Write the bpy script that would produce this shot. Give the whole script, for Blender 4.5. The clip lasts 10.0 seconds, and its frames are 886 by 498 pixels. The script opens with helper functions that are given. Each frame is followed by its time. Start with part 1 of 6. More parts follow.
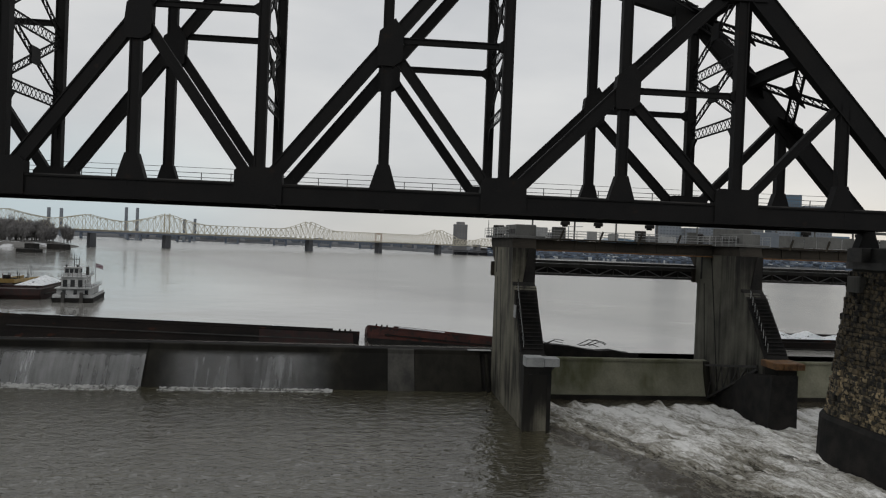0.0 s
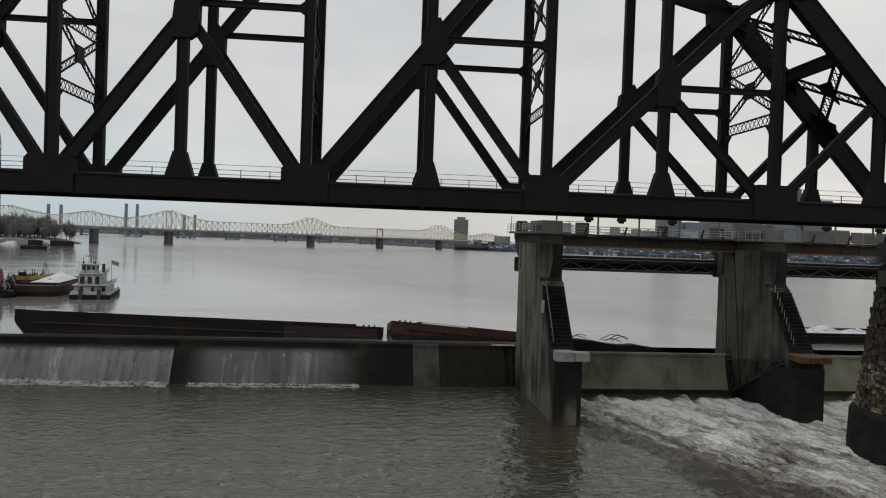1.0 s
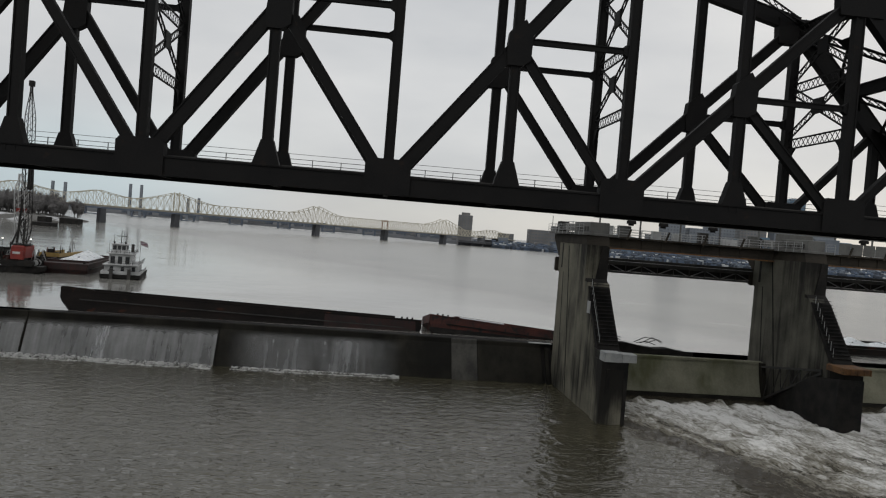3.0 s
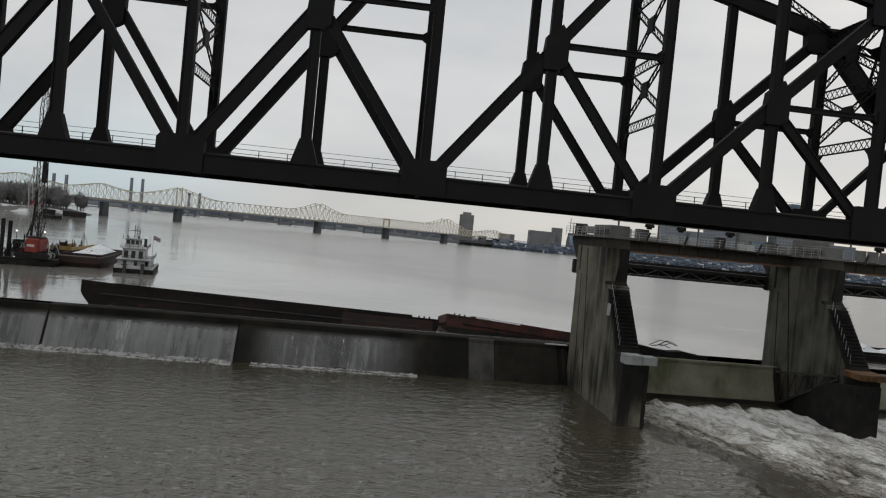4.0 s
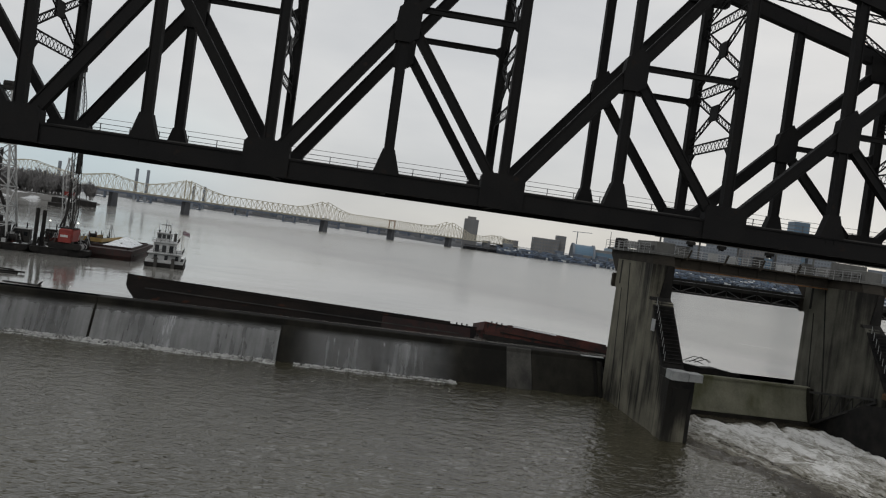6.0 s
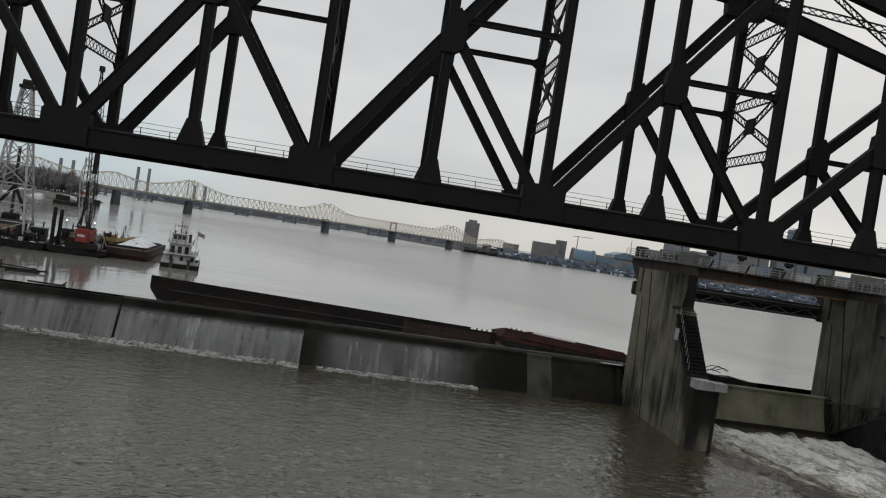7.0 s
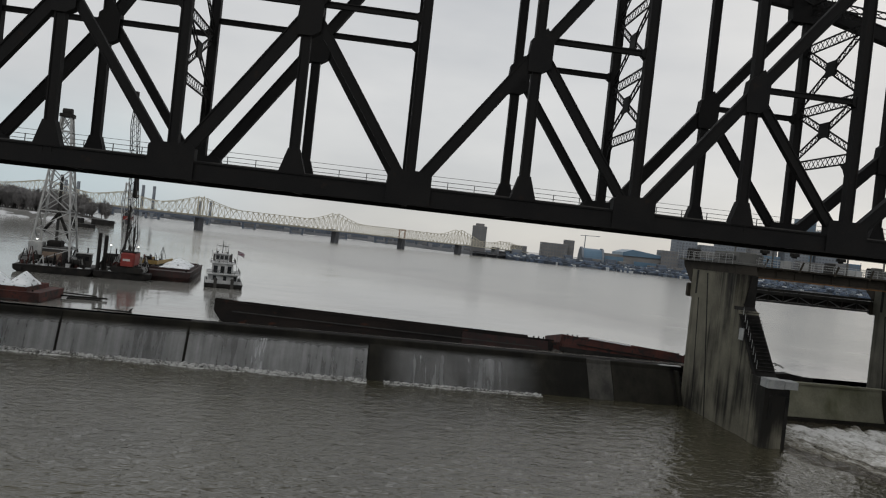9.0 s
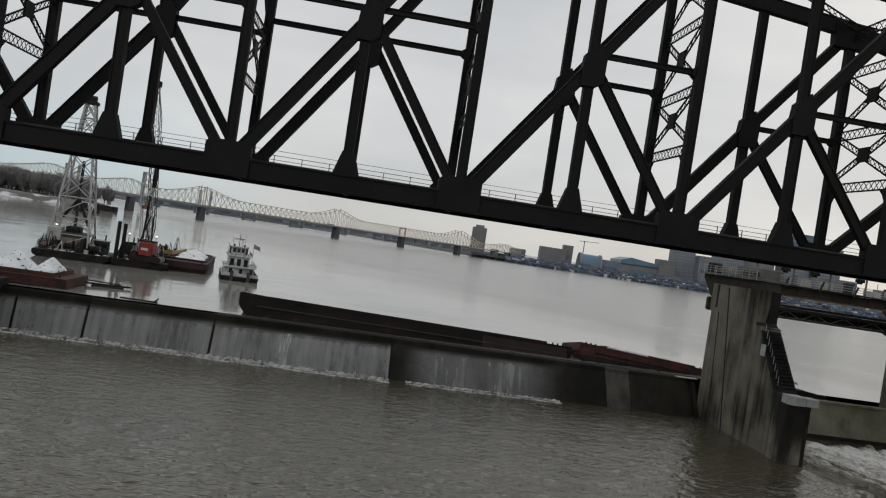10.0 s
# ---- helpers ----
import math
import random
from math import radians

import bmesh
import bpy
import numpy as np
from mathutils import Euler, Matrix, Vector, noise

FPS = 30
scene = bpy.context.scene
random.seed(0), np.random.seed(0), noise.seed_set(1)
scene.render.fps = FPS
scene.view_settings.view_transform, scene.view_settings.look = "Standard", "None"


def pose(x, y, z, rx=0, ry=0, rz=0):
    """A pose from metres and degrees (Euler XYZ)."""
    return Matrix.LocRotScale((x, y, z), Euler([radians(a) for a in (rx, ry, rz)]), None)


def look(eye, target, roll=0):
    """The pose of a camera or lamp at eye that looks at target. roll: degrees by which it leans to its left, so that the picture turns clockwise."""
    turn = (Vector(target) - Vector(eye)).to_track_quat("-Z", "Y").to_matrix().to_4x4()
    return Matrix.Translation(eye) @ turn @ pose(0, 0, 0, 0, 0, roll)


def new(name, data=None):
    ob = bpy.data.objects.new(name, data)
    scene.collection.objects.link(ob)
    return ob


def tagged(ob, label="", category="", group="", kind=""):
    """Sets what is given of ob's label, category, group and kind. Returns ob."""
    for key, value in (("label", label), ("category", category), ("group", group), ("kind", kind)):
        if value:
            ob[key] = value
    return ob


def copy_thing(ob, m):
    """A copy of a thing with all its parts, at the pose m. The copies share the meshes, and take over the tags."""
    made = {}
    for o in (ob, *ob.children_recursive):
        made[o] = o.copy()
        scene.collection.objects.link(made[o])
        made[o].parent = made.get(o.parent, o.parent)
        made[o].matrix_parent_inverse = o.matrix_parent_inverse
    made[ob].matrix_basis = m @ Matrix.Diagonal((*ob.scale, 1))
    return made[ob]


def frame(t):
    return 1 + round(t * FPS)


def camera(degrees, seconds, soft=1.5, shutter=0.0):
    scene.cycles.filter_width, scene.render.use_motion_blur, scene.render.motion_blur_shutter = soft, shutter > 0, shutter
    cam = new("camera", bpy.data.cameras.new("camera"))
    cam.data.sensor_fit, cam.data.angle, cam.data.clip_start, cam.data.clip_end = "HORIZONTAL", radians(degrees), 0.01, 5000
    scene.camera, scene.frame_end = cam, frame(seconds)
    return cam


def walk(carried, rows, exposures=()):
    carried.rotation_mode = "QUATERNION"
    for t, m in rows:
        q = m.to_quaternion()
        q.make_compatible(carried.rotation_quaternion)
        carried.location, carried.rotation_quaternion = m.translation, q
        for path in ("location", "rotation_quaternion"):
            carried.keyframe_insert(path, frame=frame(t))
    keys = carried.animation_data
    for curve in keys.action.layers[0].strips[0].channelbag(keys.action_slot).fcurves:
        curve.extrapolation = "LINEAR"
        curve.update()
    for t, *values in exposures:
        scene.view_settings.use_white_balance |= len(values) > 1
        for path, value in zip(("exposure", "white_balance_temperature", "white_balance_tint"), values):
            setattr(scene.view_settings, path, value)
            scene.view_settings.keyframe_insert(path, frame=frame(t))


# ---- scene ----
cam = camera(61.7, 10.0, soft=1.15)
METRES, EYE, TILT, LEAN, TURN = 41.0, 23.5, -1.5, 0.0, 0.0
ROWS = [
    (0.0, 0.0, 0.0, 0.0, -0.04, 0.9, -2.27),
    (0.5, -0.0522, -0.0086, 0.0005, -0.07, 0.71, -1.74),
    (1.0, -0.103, -0.0174, -0.001, -0.2, 0.53, -2.06),
    (1.5, -0.1498, -0.026, -0.0017, -0.23, 0.36, -2.67),
    (2.0, -0.1953, -0.0341, -0.0032, -0.23, 0.25, -3.36),
    (2.5, -0.2379, -0.0423, -0.0049, -0.27, 0.17, -3.93),
    (4.0, -0.3602, -0.0666, -0.0101, -0.48, 0.05, -5.61),
    (4.5, -0.4028, -0.0748, -0.0109, -0.48, 0.11, -5.23),
    (5.0, -0.4461, -0.0824, -0.0113, -0.5, 0.1, -7.09),
    (5.5, -0.4905, -0.0896, -0.0103, -0.52, 0.18, -7.54),
    (7.0, -0.6383, -0.112, -0.0112, -0.78, 0.49, -8.76),
    (7.5, -0.6902, -0.1205, -0.0113, -0.75, 0.61, -7.66),
    (8.0, -0.746, -0.1303, -0.0107, -0.72, 0.7, -6.98),
    (8.5, -0.8048, -0.1413, -0.0107, -0.84, 0.73, -7.44),
    (9.0, -0.8614, -0.1523, -0.0096, -0.59, 0.78, -6.26),
    (9.5, -0.9243, -0.1649, -0.01, -0.88, 0.76, -7.7),
    (10.0, -0.9838, -0.177, -0.0095, -0.96, 0.78, -8.71),
]
walk(cam, [(t, pose(0, 0, EYE, TILT, LEAN, TURN) @ pose(METRES * x, METRES * y, METRES * z, 90 + pitch, roll, yaw)) for t, x, y, z, yaw, pitch, roll in ROWS])


# ---------------------------------------------------------------- world and light
world = bpy.data.worlds.new("overcast_sky")
scene.world = world
world.use_nodes = True
wn, wl = world.node_tree.nodes, world.node_tree.links
wn.clear()
w_out = wn.new("ShaderNodeOutputWorld")
w_bg = wn.new("ShaderNodeBackground")
w_sky = wn.new("ShaderNodeTexSky")
w_sky.sky_type = "NISHITA"
w_sky.sun_disc = False
w_sky.sun_elevation, w_sky.sun_rotation = radians(24), radians(35)
w_bg2 = wn.new("ShaderNodeBackground")
w_add = wn.new("ShaderNodeAddShader")
w_tc = wn.new("ShaderNodeTexCoord")
w_map = wn.new("ShaderNodeMapping")
w_map.inputs["Scale"].default_value = (1.6, 1.6, 5.0)
w_noise = wn.new("ShaderNodeTexNoise")
w_noise.inputs["Scale"].default_value = 1.7
w_noise.inputs["Detail"].default_value = 5.0
w_noise.inputs["Roughness"].default_value = 0.5
w_ramp = wn.new("ShaderNodeValToRGB")
w_ramp.color_ramp.elements[0].position, w_ramp.color_ramp.elements[0].color = 0.32, (0.588, 0.60, 0.615, 1)
w_ramp.color_ramp.elements[1].position, w_ramp.color_ramp.elements[1].color = 0.68, (0.748, 0.748, 0.742, 1)
w_sep = wn.new("ShaderNodeSeparateXYZ")
w_hor = wn.new("ShaderNodeValToRGB")
w_hor.color_ramp.elements[0].position, w_hor.color_ramp.elements[0].color = 0.0, (0.872, 0.886, 0.898, 1)
w_hor.color_ramp.elements[1].position, w_hor.color_ramp.elements[1].color = 0.12, (1, 1, 1, 1)
w_mul = wn.new("ShaderNodeMixRGB")
w_mul.blend_type = "MULTIPLY"
w_mul.inputs[0].default_value = 1.0
wl.new(w_tc.outputs["Generated"], w_map.inputs["Vector"])
wl.new(w_map.outputs["Vector"], w_noise.inputs["Vector"])
wl.new(w_noise.outputs["Fac"], w_ramp.inputs["Fac"])
wl.new(w_tc.outputs["Generated"], w_sep.inputs["Vector"])
wl.new(w_sep.outputs["Z"], w_hor.inputs["Fac"])
wl.new(w_ramp.outputs["Color"], w_mul.inputs[1])
wl.new(w_hor.outputs["Color"], w_mul.inputs[2])
last_sky = w_mul.outputs["Color"]
# thinner, bluer cloud low in the west; a warm break low in the middle
for (d0, d1), (z0, z1), tint in (((-0.16, -0.44), (0.16, 0.03), (0.82, 0.945, 1.0, 1)), ((-0.30, -0.06), (0.075, 0.03), (1.005, 0.998, 0.968, 1))):
    ra, rb, mm, mc = wn.new("ShaderNodeMapRange"), wn.new("ShaderNodeMapRange"), wn.new("ShaderNodeMath"), wn.new("ShaderNodeMixRGB")
    ra.interpolation_type = rb.interpolation_type = "SMOOTHSTEP"
    ra.inputs["From Min"].default_value, ra.inputs["From Max"].default_value = d0, d1
    rb.inputs["From Min"].default_value, rb.inputs["From Max"].default_value = z0, z1
    mm.operation, mc.blend_type = "MULTIPLY", "MULTIPLY"
    wl.new(w_sep.outputs["X"], ra.inputs["Value"])
    wl.new(w_sep.outputs["Z"], rb.inputs["Value"])
    wl.new(ra.outputs["Result"], mm.inputs[0])
    wl.new(rb.outputs["Result"], mm.inputs[1])
    wl.new(mm.outputs[0], mc.inputs[0])
    wl.new(last_sky, mc.inputs[1])
    mc.inputs[2].default_value = tint
    last_sky = mc.outputs["Color"]
wl.new(last_sky, w_bg.inputs["Color"])
w_bg.inputs["Strength"].default_value = 0.9
wl.new(w_sky.outputs["Color"], w_bg2.inputs["Color"])
w_bg2.inputs["Strength"].default_value = 0.006
wl.new(w_bg.outputs["Background"], w_add.inputs[0])
wl.new(w_bg2.outputs["Background"], w_add.inputs[1])
wl.new(w_add.outputs["Shader"], w_out.inputs["Surface"])

sun = new("sun", bpy.data.lights.new("sun", "SUN"))
sun.data.energy, sun.data.angle, sun.data.color = 0.6, radians(25), (1.0, 0.97, 0.93)
sun.matrix_world = look((-60, -40, 90), (0, 60, 0))


# ---------------------------------------------------------------- materials
def mat(name, c1, c2, rough=0.7, metal=0.0, scale=0.5, fine=8.0, bump=0.15, rough2=None, stretch=(1, 1, 1), spots=None, spot_at=0.62, per_piece=0.0, gloss=None):
    """A worn surface: two colours mixed at a large and a fine scale, optional spots of a third, fine relief."""
    m = bpy.data.materials.new(name)
    m.use_nodes = True
    n, l = m.node_tree.nodes, m.node_tree.links
    b = n["Principled BSDF"]
    tc, mp = n.new("ShaderNodeTexCoord"), n.new("ShaderNodeMapping")
    mp.inputs["Scale"].default_value = stretch
    l.new(tc.outputs["Object"], mp.inputs["Vector"])
    big, small = n.new("ShaderNodeTexNoise"), n.new("ShaderNodeTexNoise")
    big.inputs["Scale"].default_value, big.inputs["Detail"].default_value = scale, 6
    small.inputs["Scale"].default_value, small.inputs["Detail"].default_value = fine, 5
    for t in (big, small):
        l.new(mp.outputs["Vector"], t.inputs["Vector"])
    add = n.new("ShaderNodeMath")
    add.operation = "MULTIPLY_ADD"
    add.inputs[1].default_value = 0.35
    l.new(small.outputs["Fac"], add.inputs[0])
    l.new(big.outputs["Fac"], add.inputs[2])
    r = n.new("ShaderNodeValToRGB")
    r.color_ramp.elements[0].position, r.color_ramp.elements[0].color = 0.5, (*c1, 1)
    r.color_ramp.elements[1].position, r.color_ramp.elements[1].color = 0.85, (*c2, 1)
    l.new(add.outputs[0], r.inputs["Fac"])
    colour = r.outputs["Color"]
    if spots:
        sp = n.new("ShaderNodeTexNoise")
        sp.inputs["Scale"].default_value, sp.inputs["Detail"].default_value = scale * 2.7, 7
        l.new(mp.outputs["Vector"], sp.inputs["Vector"])
        sr = n.new("ShaderNodeValToRGB")
        sr.color_ramp.elements[0].position, sr.color_ramp.elements[1].position = spot_at, spot_at + 0.07
        l.new(sp.outputs["Fac"], sr.inputs["Fac"])
        mx = n.new("ShaderNodeMixRGB")
        l.new(sr.outputs["Color"], mx.inputs[0])
        l.new(colour, mx.inputs[1])
        mx.inputs[2].default_value = (*spots, 1)
        colour = mx.outputs["Color"]
    if per_piece:
        oi, hv, mr = n.new("ShaderNodeObjectInfo"), n.new("ShaderNodeHueSaturation"), n.new("ShaderNodeMapRange")
        mr.inputs["To Min"].default_value, mr.inputs["To Max"].default_value = 1 - per_piece, 1 + per_piece
        l.new(oi.outputs["Random"], mr.inputs["Value"])
        l.new(mr.outputs["Result"], hv.inputs["Value"])
        l.new(colour, hv.inputs["Color"])
        colour = hv.outputs["Color"]
    l.new(colour, b.inputs["Base Color"])
    b.inputs["Roughness"].default_value, b.inputs["Metallic"].default_value = rough, metal
    if rough2 is not None:
        rr = n.new("ShaderNodeMapRange")
        rr.inputs["From Min"].default_value, rr.inputs["From Max"].default_value = 0.3, 0.7
        rr.inputs["To Min"].default_value, rr.inputs["To Max"].default_value = rough, rough2
        l.new(big.outputs["Fac"], rr.inputs["Value"])
        l.new(rr.outputs["Result"], b.inputs["Roughness"])
    if bump:
        bp = n.new("ShaderNodeBump")
        bp.inputs["Strength"].default_value, bp.inputs["Distance"].default_value = bump, 0.05
        l.new(small.outputs["Fac"], bp.inputs["Height"])
        l.new(bp.outputs["Normal"], b.inputs["Normal"])
    if gloss is not None:
        b.inputs["Specular IOR Level"].default_value = gloss
    return m


def concrete(name, clean, stain, lo=0.42, hi=0.72, bump=0.3, drip=0.05, freq=0.55):
    """Old concrete: blotchy clean colour under soft dark drip stains that run down."""
    m = mat(name, tuple(c * 0.62 for c in clean), clean, 0.88, 0, 0.3, 3.5, bump, gloss=0.25)
    n, l = m.node_tree.nodes, m.node_tree.links
    b = n["Principled BSDF"]
    old = b.inputs["Base Color"].links[0].from_socket
    tc, mp, mq = n.new("ShaderNodeTexCoord"), n.new("ShaderNodeMapping"), n.new("ShaderNodeMapping")
    mp.inputs["Scale"].default_value = (1, 1, drip)
    mq.inputs["Scale"].default_value = (1, 1, 0.5)
    t, u = n.new("ShaderNodeTexNoise"), n.new("ShaderNodeTexNoise")
    t.inputs["Scale"].default_value, t.inputs["Detail"].default_value, t.inputs["Roughness"].default_value = freq, 7, 0.62
    u.inputs["Scale"].default_value, u.inputs["Detail"].default_value = 0.13, 5
    mix, r, mx = n.new("ShaderNodeMath"), n.new("ShaderNodeMapRange"), n.new("ShaderNodeMixRGB")
    mix.operation = "MULTIPLY_ADD"
    mix.inputs[1].default_value = 0.55
    r.interpolation_type = "SMOOTHSTEP"
    r.inputs["From Min"].default_value, r.inputs["From Max"].default_value = lo + 0.27, hi + 0.27
    for mapping, tex in ((mp, t), (mq, u)):
        l.new(tc.outputs["Object"], mapping.inputs["Vector"])
        l.new(mapping.outputs["Vector"], tex.inputs["Vector"])
    l.new(t.outputs["Fac"], mix.inputs[0])
    l.new(u.outputs["Fac"], mix.inputs[2])
    l.new(mix.outputs[0], r.inputs["Value"])
    l.new(r.outputs["Result"], mx.inputs[0])
    l.new(old, mx.inputs[1])
    mx.inputs[2].default_value = (*stain, 1)
    l.new(mx.outputs["Color"], b.inputs["Base Color"])
    return m


def water(name, body, waves, rough=0.06, ior=1.33):
    """Murky river water: a dark body colour, clear-water gloss, and layers of (scale, stretch, height) ripples."""
    m = bpy.data.materials.new(name)
    m.use_nodes = True
    n, l = m.node_tree.nodes, m.node_tree.links
    b = n["Principled BSDF"]
    tc = n.new("ShaderNodeTexCoord")
    nz = n.new("ShaderNodeTexNoise")
    nz.inputs["Scale"].default_value = 0.03
    l.new(tc.outputs["Object"], nz.inputs["Vector"])
    r = n.new("ShaderNodeValToRGB")
    r.color_ramp.elements[0].position, r.color_ramp.elements[0].color = 0.35, (*[c * 0.8 for c in body], 1)
    r.color_ramp.elements[1].position, r.color_ramp.elements[1].color = 0.7, (*[c * 1.2 for c in body], 1)
    l.new(nz.outputs["Fac"], r.inputs["Fac"])
    l.new(r.outputs["Color"], b.inputs["Base Color"])
    b.inputs["Roughness"].default_value, b.inputs["IOR"].default_value = rough, ior
    last = None
    for scale, stretch, height in waves:
        mp, t, bp = n.new("ShaderNodeMapping"), n.new("ShaderNodeTexNoise"), n.new("ShaderNodeBump")
        mp.inputs["Scale"].default_value = stretch
        mp.inputs["Rotation"].default_value = (0, 0, radians(12))
        t.inputs["Scale"].default_value, t.inputs["Detail"].default_value = scale, 3
        bp.inputs["Strength"].default_value, bp.inputs["Distance"].default_value = 1.0, height
        l.new(tc.outputs["Object"], mp.inputs["Vector"])
        l.new(mp.outputs["Vector"], t.inputs["Vector"])
        l.new(t.outputs["Fac"], bp.inputs["Height"])
        if last:
            l.new(last.outputs["Normal"], bp.inputs["Normal"])
        last = bp
    l.new(last.outputs["Normal"], b.inputs["Normal"])
    return m


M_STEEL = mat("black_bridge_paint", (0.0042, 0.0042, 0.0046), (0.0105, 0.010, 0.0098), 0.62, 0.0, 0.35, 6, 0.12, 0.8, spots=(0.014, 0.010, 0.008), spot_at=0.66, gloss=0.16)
M_RAIL = mat("galvanised_rail", (0.10, 0.10, 0.10), (0.16, 0.16, 0.16), 0.6, 0.3, 1.0, 9, 0.05)
M_CONC = concrete("weathered_concrete", (0.175, 0.165, 0.128), (0.016, 0.015, 0.013), 0.45, 0.67, 0.3, 0.03, 0.9)
M_CONCD = concrete("dark_weathered_concrete", (0.125, 0.121, 0.098), (0.013, 0.012, 0.011), 0.42, 0.68, 0.3, 0.03, 0.8)
M_WETCONC = concrete("wet_dark_concrete", (0.026, 0.024, 0.018), (0.007, 0.0065, 0.005), 0.36, 0.66)
M_PATCH = mat("repaired_concrete", (0.022, 0.021, 0.018), (0.062, 0.059, 0.05), 0.75, 0, 0.6, 4, 0.2, stretch=(1, 1, 0.3))
M_GATE = concrete("mossy_gate_plate", (0.225, 0.222, 0.165), (0.07, 0.075, 0.035), 0.5, 0.8, 0.1, 0.3, 0.2)
M_STONE = mat("brown_limestone", (0.052, 0.043, 0.028), (0.26, 0.20, 0.115), 0.92, 0, 0.7, 5, 0.9, spots=(0.014, 0.013, 0.010), spot_at=0.47, per_piece=0.7)
M_MORTAR = mat("dark_mortar", (0.03, 0.028, 0.022), (0.06, 0.055, 0.045), 0.95, 0, 1.0, 8, 0.4)
M_BARGE = mat("rusty_black_hull", (0.006, 0.0055, 0.0055), (0.018, 0.013, 0.011), 0.8, 0, 0.25, 3, 0.4, spots=(0.05, 0.020, 0.012), spot_at=0.63, stretch=(0.5, 1, 1), gloss=0.25)
M_RUST = mat("rust_red_hull", (0.022, 0.009, 0.008), (0.085, 0.022, 0.015), 0.8, 0, 0.35, 3, 0.4, spots=(0.014, 0.011, 0.010), spot_at=0.55)
M_RED = mat("red_paint", (0.13, 0.012, 0.009), (0.22, 0.022, 0.014), 0.6, 0, 0.6, 6, 0.1)
M_SNOW = mat("old_snow", (0.62, 0.66, 0.68), (0.8, 0.82, 0.84), 0.8, 0, 0.5, 3, 0.5)
M_COAL = mat("wet_coal", (0.012, 0.012, 0.012), (0.03, 0.03, 0.03), 0.6, 0, 0.8, 5, 0.8)
M_WHITE = mat("white_boat_paint", (0.30, 0.305, 0.305), (0.50, 0.51, 0.51), 0.6, 0, 0.5, 5, 0.1, spots=(0.10, 0.09, 0.08), spot_at=0.66)
M_GLASSD = mat("dark_window", (0.01, 0.012, 0.014), (0.02, 0.022, 0.024), 0.1, 0, 0.5, 5, 0.0)
M_DARK = mat("dark_machinery", (0.015, 0.015, 0.015), (0.04, 0.037, 0.033), 0.7, 0, 0.7, 6, 0.2)
M_GREYST = mat("grey_lattice_paint", (0.24, 0.25, 0.25), (0.38, 0.38, 0.37), 0.6, 0, 0.6, 6, 0.1)
M_YELLOW = mat("ochre_paint", (0.20, 0.13, 0.035), (0.30, 0.20, 0.06), 0.6, 0, 0.5, 6, 0.1)
M_ORANGE = mat("orange_brown_steel", (0.075, 0.034, 0.012), (0.17, 0.08, 0.024), 0.75, 0, 0.9, 6, 0.3, spots=(0.03, 0.018, 0.01), spot_at=0.6)
M_CREAM = mat("pale_yellow_bridge_paint", (0.44, 0.405, 0.31), (0.54, 0.50, 0.395), 0.7, 0, 0.05, 1, 0.0)
M_FARDECK = mat("far_bridge_deck", (0.30, 0.28, 0.24), (0.38, 0.36, 0.31), 0.8, 0, 0.05, 1, 0.0)
M_FARPIER = mat("dark_far_pier", (0.05, 0.052, 0.058), (0.085, 0.088, 0.095), 0.9, 0, 0.08, 1, 0.1)
M_FARBLUE = mat("blue_steel_far", (0.07, 0.09, 0.12), (0.11, 0.13, 0.165), 0.8, 0, 0.05, 1, 0.0)
M_BANK = mat("winter_river_bank", (0.09, 0.088, 0.082), (0.17, 0.166, 0.158), 0.95, 0, 0.03, 0.6, 0.3, spots=(0.5, 0.51, 0.52), spot_at=0.54)
M_CITYBANK = mat("dark_city_bank", (0.035, 0.038, 0.043), (0.075, 0.08, 0.088), 0.95, 0, 0.03, 0.6, 0.3, spots=(0.25, 0.26, 0.27), spot_at=0.68)
M_BUILD = mat("brownish_concrete_facade", (0.12, 0.118, 0.117), (0.18, 0.177, 0.174), 0.85, 0, 0.05, 1, 0.0)
M_BUILDG = mat("pale_grey_facade", (0.125, 0.145, 0.17), (0.19, 0.21, 0.235), 0.8, 0, 0.05, 1, 0.0)
M_BLUEGL = mat("blue_glass_roof", (0.06, 0.115, 0.175), (0.09, 0.16, 0.225), 0.35, 0, 0.05, 1, 0.0)
M_PANE = mat("far_window_glass", (0.09, 0.098, 0.11), (0.13, 0.142, 0.16), 0.3, 0, 0.1, 1, 0.0)
# Bark and twig greys are lightened, putting distance haze into the colour.
M_BARK = mat("hazed_grey_bark", (0.13, 0.12, 0.115), (0.19, 0.18, 0.17), 0.95, 0, 1, 6, 0.5)
M_TWIG = mat("hazed_bare_twigs", (0.15, 0.145, 0.142), (0.24, 0.232, 0.228), 0.95, 0, 0.3, 2, 0.0)
M_POOL = water("upper_pool_water", (0.195, 0.191, 0.176), [(0.04, (1, 1, 1), 0.3), (0.5, (0.7, 1.6, 1), 0.028)], 0.07, 1.45)
pn, pl = M_POOL.node_tree.nodes, M_POOL.node_tree.links     # calm backwater by the weir, wind-roughened stream further out
p_tc, p_sep, p_r, p_nz, p_ma = pn.new("ShaderNodeTexCoord"), pn.new("ShaderNodeSeparateXYZ"), pn.new("ShaderNodeMapRange"), pn.new("ShaderNodeTexNoise"), pn.new("ShaderNodeMath")
p_r.inputs["From Min"].default_value, p_r.inputs["From Max"].default_value = 50, 200
p_r.inputs["To Min"].default_value, p_r.inputs["To Max"].default_value = 0.09, 0.26
p_nz.inputs["Scale"].default_value = 0.012
p_ma.operation = "MULTIPLY_ADD"
p_ma.inputs[1].default_value = 120
